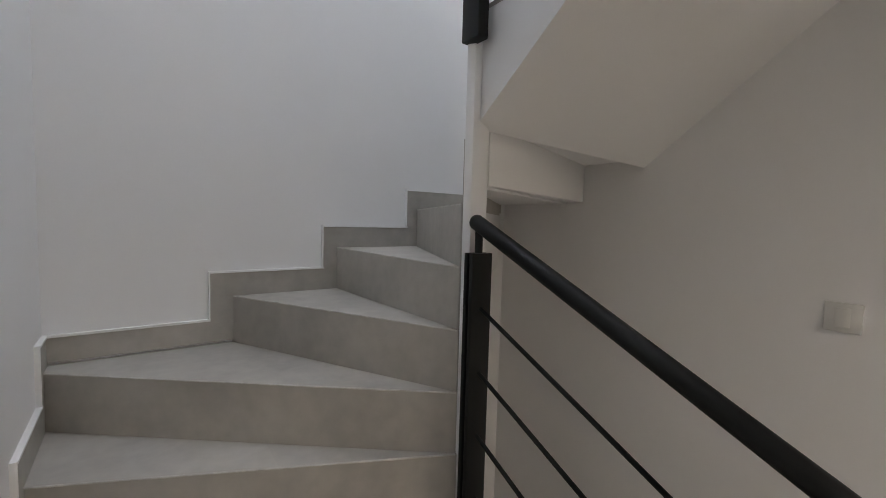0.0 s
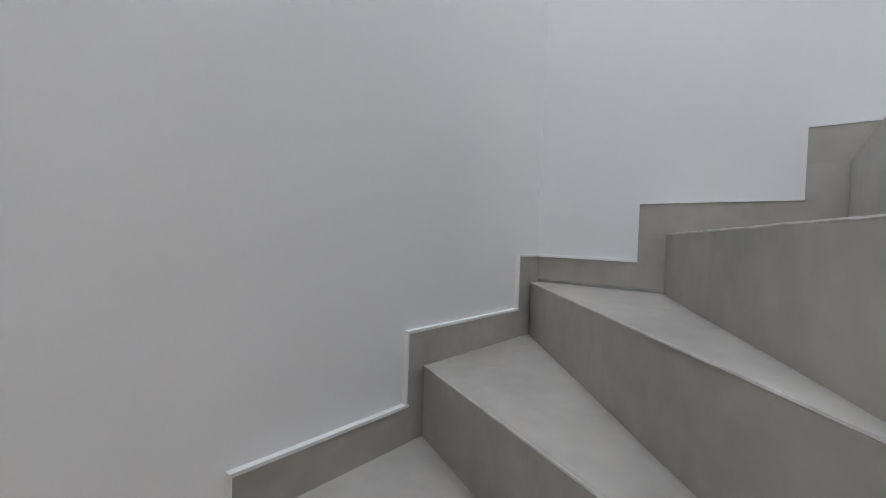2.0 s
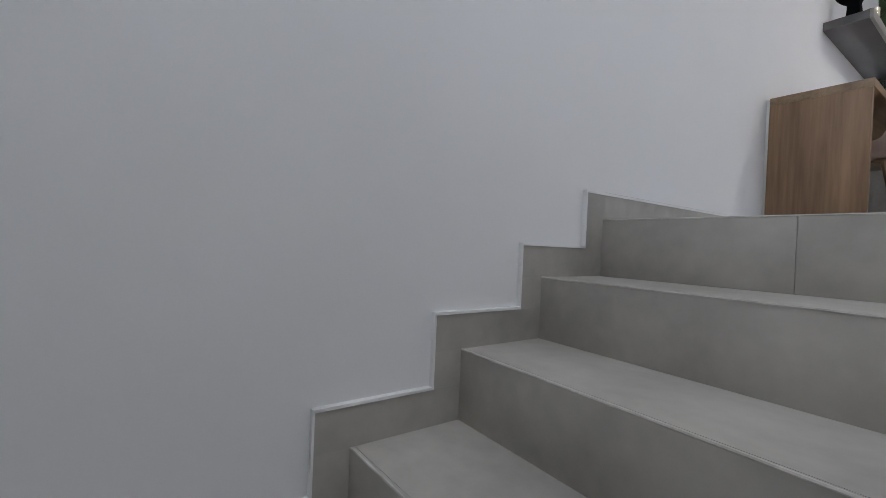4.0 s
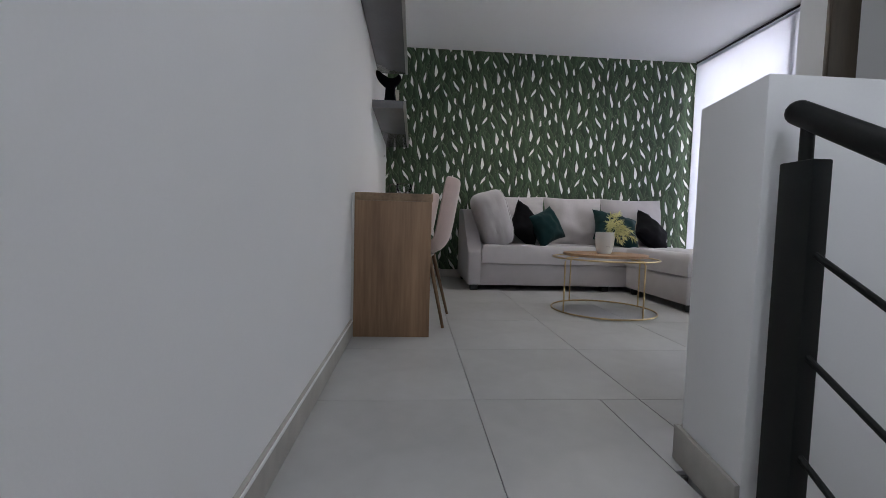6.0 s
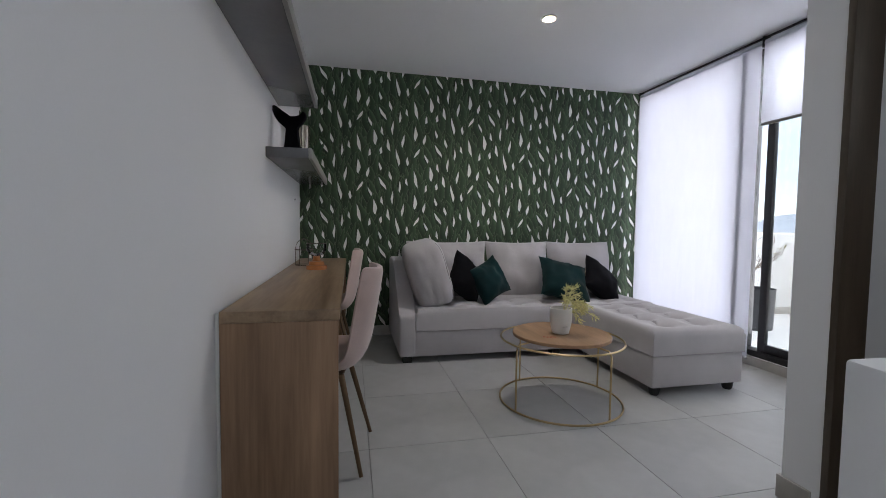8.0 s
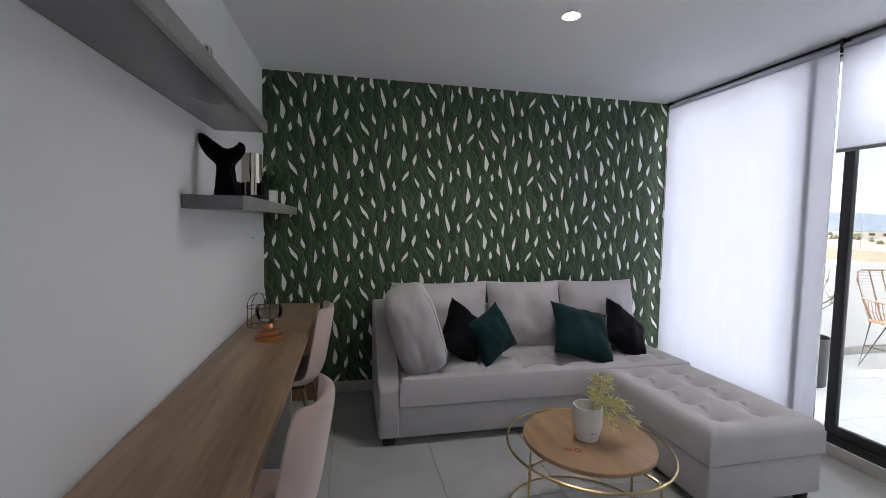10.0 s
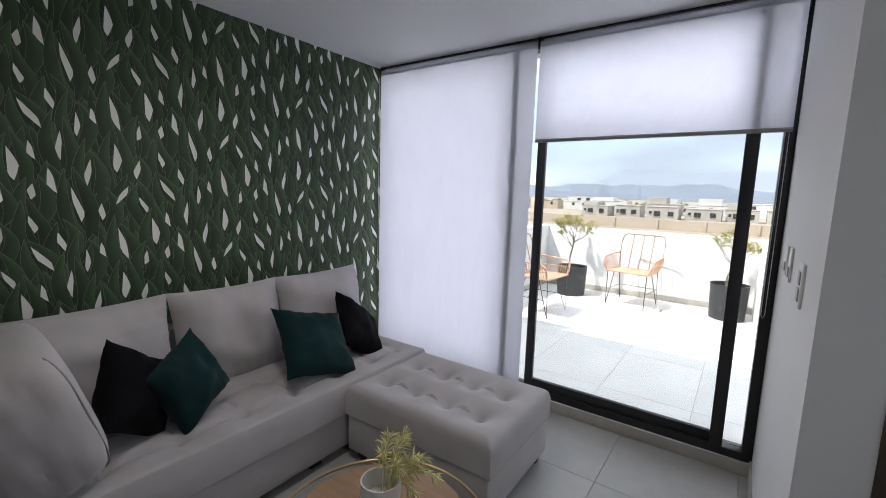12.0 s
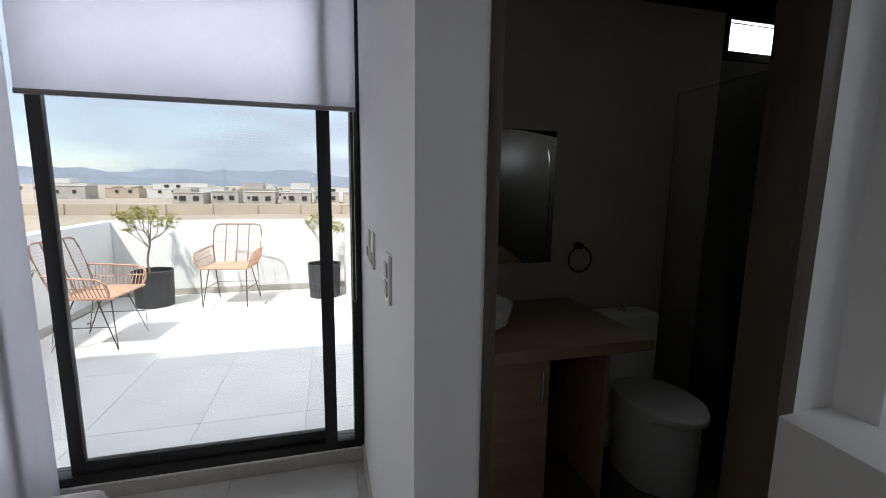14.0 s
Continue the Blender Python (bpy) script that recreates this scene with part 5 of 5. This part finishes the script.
def rattan_chair(m):
    """A wire and cord armchair that faces -x, its seat's middle above the origin."""
    c = thing("rattan_armchair", (0, 0, 0), "tan cord woven armchair on thin steel legs", "armchair", "terrace armchairs")
    c["label"] = "tan cord woven armchair on thin steel legs"
    # rim of the backrest
    rim = [(0.17, -0.24, 0.46), (0.22, -0.27, 0.62), (0.28, -0.275, 0.80), (0.30, -0.25, 0.875), (0.305, -0.21, 0.89), (0.305, 0.21, 0.89), (0.30, 0.25, 0.875), (0.28, 0.275, 0.80), (0.22, 0.27, 0.62), (0.17, 0.24, 0.46)]
    part("back_rim", tube(rim, 0.009, 8), M_RIM, c, "brown cord-wrapped rim")
    for y in (-0.13, 0.0, 0.13):
        part("back_rib", tube([(0.17, y, 0.45), (0.235, y, 0.65), (0.305, y, 0.89)], 0.006, 6), M_RIM, c)
    bm = bmesh.new()
    for k in range(16):
        t = (k + 0.5) / 16
        z = 0.46 + 0.42 * t
        x = 0.17 + 0.135 * t ** 0.9
        w = 0.24 + 0.035 * min(1, t * 2.2)
        tube([(x - 0.006, -w, z), (x + 0.012, 0, z), (x - 0.006, w, z)], 0.0022, 5, bm)
    part("back_cords", bm, M_CORD, c, "pale peach cords", kind="stuff")
    for s in (-1, 1):
        part("arm_rim", tube([(0.23, 0.27 * s, 0.64), (0.10, 0.305 * s, 0.63), (-0.18, 0.31 * s, 0.61), (-0.235, 0.30 * s, 0.57), (-0.24, 0.28 * s, 0.50), (-0.22, 0.25 * s, 0.44)], 0.009, 8), M_RATTAN, c)
        bm = bmesh.new()
        for k in range(15):
            t = k / 14
            x = 0.18 - 0.40 * t
            tube([(x, 0.245 * s, 0.445), (x, 0.29 * s, 0.53), (x, 0.307 * s, 0.625 - 0.015 * t)], 0.0035, 5, bm)
        tube([(0.2, 0.27 * s, 0.53), (-0.23, 0.285 * s, 0.53)], 0.004, 5, bm)
        part("arm_cords", bm, M_RATTAN, c, kind="stuff")
    part("seat_frame", tube([(0.18, -0.25, 0.44), (0.18, 0.25, 0.44), (-0.24, 0.255, 0.44), (-0.24, -0.255, 0.44)], 0.009, 8, closed=True), M_RATTAN, c)
    bm = bmesh.new()
    for k in range(44):
        x = -0.235 + 0.41 * k / 43
        tube([(x, -0.25, 0.442), (x, 0, 0.434), (x, 0.25, 0.442)], 0.0052, 5, bm)
    part("seat_cords", bm, M_RATTAN, c, kind="stuff")
    for sx in (-1, 1):
        for sy in (-1, 1):
            f = (0.245 * sx, 0.235 * sy, 0.004)
            part("leg", tube([(0.20 * sx - 0.03, 0.24 * sy, 0.435), f, (0.08 * sx - 0.02, 0.20 * sy, 0.435)], 0.006, 8), M_WIRE, c)
    for sy in (-1, 1):
        part("stretcher", tube([(0.22, 0.235 * sy, 0.20), (-0.23, 0.235 * sy, 0.20)], 0.004, 6), M_WIRE, c)
    part("stretcher", tube([(0.22, -0.235, 0.20), (0.22, 0.235, 0.20)], 0.004, 6), M_WIRE, c)
    c.matrix_basis = m
    return c

rc = rattan_chair(pose(6.73, 3.35, TZ, 0, 0, -8) @ Matrix.Scale(1.02, 4))
copy_thing(rc, pose(5.58, 4.18, TZ, 0, 0, 84))

def potted_tree(x, y, r, h, trunk, crown, leaves, label, seed, fill=M_LEAF, leaf=0.036):
    t = thing("potted_tree", (x, y, TZ), label, "potted tree", "terrace pots")
    part("pot", lathe([(r * 0.9, 0), (r * 0.93, 0.004), (r, h * 0.95), (r * 1.02, h), (r * 0.95, h), (r * 0.93, h * 0.88), (0.004, h * 0.87)], 40), M_POTD, t, "dark grey round pot")
    part("soil", lathe([(r * 0.925, h * 0.86), (r * 0.6, h * 0.885), (0.01, h * 0.89)], 24), M_SOIL, t)
    rn = random.Random(seed)
    bm = bmesh.new()
    top = Vector((rn.uniform(-0.05, 0.05), rn.uniform(-0.06, 0.06), h + trunk))
    base = Vector((0, 0.02, h * 0.85))
    stem = [base.lerp(top, i / 6) + Vector((0.015 * math.sin(i), 0.03 * math.sin(i * 0.9), 0)) for i in range(7)]
    tube(stem, 0.013, 8, bm, r1=0.009)
    tips = []
    for k in range(11):
        a = k * 2.4 + rn.uniform(-0.4, 0.4)
        e = top + Vector((math.cos(a) * crown * rn.uniform(0.55, 1.0), math.sin(a) * crown * rn.uniform(0.55, 1.0), rn.uniform(0.08, 0.32) * crown * 3.2))
        s = stem[rn.choice((4, 5, 6))]
        mid = s.lerp(e, 0.5) + Vector((rn.uniform(-0.03, 0.03), rn.uniform(-0.03, 0.03), -0.02))
        tube([s, mid, e], 0.0065, 6, bm, r1=0.0025)
        tips.append((mid, e))
        for q in range(4):
            e2 = e + Vector((rn.uniform(-1, 1), rn.uniform(-1, 1), rn.uniform(-0.3, 1))) * crown * 0.42
            tube([mid.lerp(e, rn.uniform(0.4, 1)), e2], 0.003, 5, bm, r1=0.0012)
            tips.append((mid.lerp(e, 0.6), e2))
    part("trunk", bm, M_TWIG, t, "slender grey-brown stem and branches")
    pd = []
    for k in range(leaves):
        a, b = rn.choice(tips)
        p = a.lerp(b, rn.uniform(0.55, 1.05)) + Vector((rn.uniform(-1, 1), rn.uniform(-1, 1), rn.uniform(-0.6, 1))) * 0.022
        pd.append((p, (rn.uniform(-1, 1), rn.uniform(-1, 1), rn.uniform(-0.4, 1))))
    if pd:
        part("crown", leafy(pd, leaf, leaf * 0.45, 0.1), fill, t, "sparse olive green leaves")
    return t

potted_tree(6.78, 4.18, 0.205, 0.41, 0.42, 0.26, 1000, "small leafy tree in a dark grey terrace pot", 5)
potted_tree(6.82, 2.29, 0.20, 0.42, 0.35, 0.22, 750, "small sparse tree in a dark grey terrace pot", 9)
potted_tree(4.38, 4.22, 0.17, 0.40, 0.18, 0.28, 25, "bare branched shrub in a dark grey terrace pot", 14)
for k, (x, y, s) in enumerate(((6.55, 2.95, 0.05), (6.5, 2.8, 0.035), (6.75, 2.2, 0.06), (6.1, 4.55, 0.05))):
    solid("dry_leaf", leafy([((x, y, TZ + 0.004), (1, 0.4 - k * 0.3, 0.05))], s * 1.4, s), M_TWIG, "curled dry brown leaf on the terrace", "leaf", "fallen leaves")

# ---- far land ----
solid("ground", box(7.5, -3500, -4.7, 4500, 3500, -4.5), M_EARTH, "pale dry earth of the open lots", "ground", kind="structure")
bm = box(92, -120, -4.5, 92.3, 150, -2.55)
bwall = tagged(solid("boundary_wall", bm, M_BLOCK, "long beige block boundary wall", "boundary wall"), kind="structure")
for k in range(-14, 19):
    part("pier", box(91.8, k * 8 - 0.2, -4.5, 92.0, k * 8 + 0.2, -2.45, 0.02), M_BLOCK, bwall)

def far_house(x, y, w, d, h, m, label, holes, upper=0.0):
    hs = thing("house", (x, y, -4.5), label, "house", "far houses")
    part("wall", box(0, -w / 2, 0, d, w / 2, h), m, hs, soft=False)
    part("roof", box(-0.15, -w / 2 - 0.1, h, d + 0.15, w / 2 + 0.1, h + 0.18), m, hs, soft=False)
    if upper:
        part("upper_storey", box(0.5, -w * 0.1, h + 0.18, d, w / 2 - 0.3, h + upper), m, hs, soft=False)
    # no real openings: their inner shade is the near-black colour of solid blocks
    for y0, z0, y1, z1 in holes:
        win_ = part("window", box(-0.06, y0, z0, 0.02, y1, z1), M_HOLE, hs, "dark block painted as the shade in a window opening", soft=False)
        part("sill", box(-0.16, y0 - 0.1, z0 - 0.12, -0.005, y1 + 0.1, z0 - 0.005), m, win_, soft=False)
rn = random.Random(21)
y = -62.0
while y < 46:
    w = rn.uniform(6.5, 9.0)
    h = rn.uniform(2.9, 3.5)
    holes = [(-w * 0.36, 0.9, -w * 0.36 + 1.5, 2.3), (w * 0.06, 0.9, w * 0.06 + 1.7, 2.3)]
    if rn.random() < 0.5:
        holes.append((w * 0.33, 1.4, w * 0.33 + 0.8, 2.2))
    far_house(142 + rn.uniform(-3, 4), y, w, rn.uniform(7, 9), h, M_CONC, "unfinished grey concrete single-storey house", holes, rn.choice((0, 0, 0, 1.3)))
    y += w + rn.uniform(0.8, 3.2)
y = -70.0
while y < 95:
    w = rn.uniform(7, 13)
    far_house(178 + rn.uniform(-8, 14), y, w, rn.uniform(7, 9), rn.uniform(3.4, 5.0), rn.choice((M_CONC, M_CONC, M_BLOCK, M_WHITEH)), "unfinished house in the row behind", [(-w * 0.3, 2.0, -w * 0.3 + 1.2, 3.1), (w * 0.1, 2.0, w * 0.1 + 1.2, 3.1)], rn.choice((0, 0, 1.4, 2.4)))
    y += w + rn.uniform(1.5, 7)
far_house(190, 26, 16, 10, 3.2, M_WHITEH, "white two-storey house among the lots", [(-6, 1, -4, 2.4), (-2, 1, 0, 2.4), (3, 1, 5, 2.4)], 2.6)
far_house(240, 78, 14, 10, 5.6, M_WHITEH, "white flat-roofed house in the distance", [(-5, 3.6, -3, 5), (0, 3.6, 2, 5)])
far_house(215, -2, 18, 10, 4.6, M_WHITEH, "white flat-roofed house in the distance", [(-6, 2.6, -3, 4), (1, 2.6, 4, 4)])
far_house(255, 128, 18, 10, 5.0, M_WHITEH, "white flat-roofed house in the distance", [(-6, 2.6, -3, 4), (1, 2.6, 4, 4)], 2.5)
far_house(300, 190, 24, 10, 4.5, M_CONC, "grey concrete house in the distance", [(-6, 2.0, -3, 3.4), (1, 2.0, 4, 3.4)])
for k in range(5):
    x, y = 125 + 6 * k, 70 + 17 * k
    lp = thing("street_lamp", (x, y, -4.5), "thin grey street lamp post", "street lamp", "street lamps")
    part("pole", tube([(0, 0, 0), (0, 0, 7)], 0.09, 8, r1=0.05), M_CONC, lp)
    part("arm", tube([(0, 0, 6.9), (-1.2, 0, 7.2)], 0.05, 6), M_CONC, lp)
# scrub between the lots and the hills
bm = bmesh.new()
rn = random.Random(33)
for k in range(230):
    x = rn.uniform(190, 520)
    y = rn.uniform(-0.6, 1.0) * x
    r = rn.uniform(0.8, 2.4)
    b = bmesh.new()
    bmesh.ops.create_icosphere(b, subdivisions=1, radius=r, matrix=Matrix.Translation((x, y, -4.5 + r * 0.6)))
    for v in b.verts:
        v.co += Vector((rn.uniform(-1, 1), rn.uniform(-1, 1), rn.uniform(-0.6, 0.8))) * r * 0.35
    join(bm, b)
solid("scrub", bm, M_BUSH, "dusty green scrub beyond the houses", "scrub", kind="stuff", soft=False)
for k, (x, base, amp, seed) in enumerate(((1300, 14, 24, 2.0), (2200, 48, 58, 7.0))):
    bm = bmesh.new()
    n = 160
    prev = None
    for i in range(n + 1):
        y = -0.9 * x + 2.1 * x * i / n
        t = y / x
        z = base + amp * (noise.noise((t * 2.3, seed, 0)) + 0.7 * noise.noise((t * 8.3, seed, 3)) + 0.3 * noise.noise((t * 23, seed, 5)) + 0.12 * noise.noise((t * 61, seed, 8)) + 0.45 * max(0, t))
        cur = (bm.verts.new((x - 150, y, -5)), bm.verts.new((x, y, max(0.5, z))), bm.verts.new((x + 200, y, -5)))
        if prev:
            bm.faces.new((prev[0], cur[0], cur[1], prev[1]))
            bm.faces.new((prev[1], cur[1], cur[2], prev[2]))
        prev = cur
    solid("backdrop_hills", bm, M_HILL, "hills on the horizon with haze put into their blue-grey colour", "hills", kind="structure")

# ---- tiles of floor and terrace ----
def tile_field(parent, m, xs, ys, z0, z1, gap, keep, name="tile"):
    shared = {}
    for x0, x1 in zip(xs, xs[1:]):
        for y0, y1 in zip(ys, ys[1:]):
            for a, b, c, d in keep(x0, y0, x1, y1):
                w, h = c - a - gap, d - b - gap
                if w < 0.02 or h < 0.02:
                    continue
                key = (round(w, 3), round(h, 3))
                if key not in shared:
                    shared[key] = mesh_of(name, box(-w / 2, -h / 2, 0, w / 2, h / 2, z1 - z0, 0.0012, seg=1), m)
                ob = new(name, shared[key])
                ob.parent = parent
                ob.location = ((a + c) / 2, (b + d) / 2, z0)

def room_part(x0, y0, x1, y1):
    y0, y1, x1 = max(y0, 0.885), min(y1, YN), min(x1, XW)
    if y1 <= 1.105:
        return [(x0, y0, min(x1, 0.97), y1)] if x0 < 0.97 else []
    if y0 < 1.105 and x1 > 0.97:
        out_ = [(max(x0, 0.97), 1.105, x1, y1)]
        if x0 < 0.97:
            out_.append((x0, y0, 0.97, y1))
            out_[0] = (0.97, 1.105, x1, y1)
        return out_
    return [(x0, y0, x1, y1)]

tile_field(floor, M_TILE, [0.0, 0.532, 1.11, 1.705, 2.30, 2.90, 3.46], [0.885, 1.53, 2.11, 2.72, 3.32, 3.92, 4.52, 4.81], -0.012, 0.0, 0.0022, room_part)
tile_field(terr, M_TERR, [3.66, 3.93, 4.80, 5.67, 6.54, 7.236], [-0.6, 0.0, 0.6, 1.2, 1.8, 2.38, 2.98, 3.58, 4.18, 4.75], TZ - 0.004, TZ, 0.003,
           lambda a, b, c, d: [(a, b, c, d)])
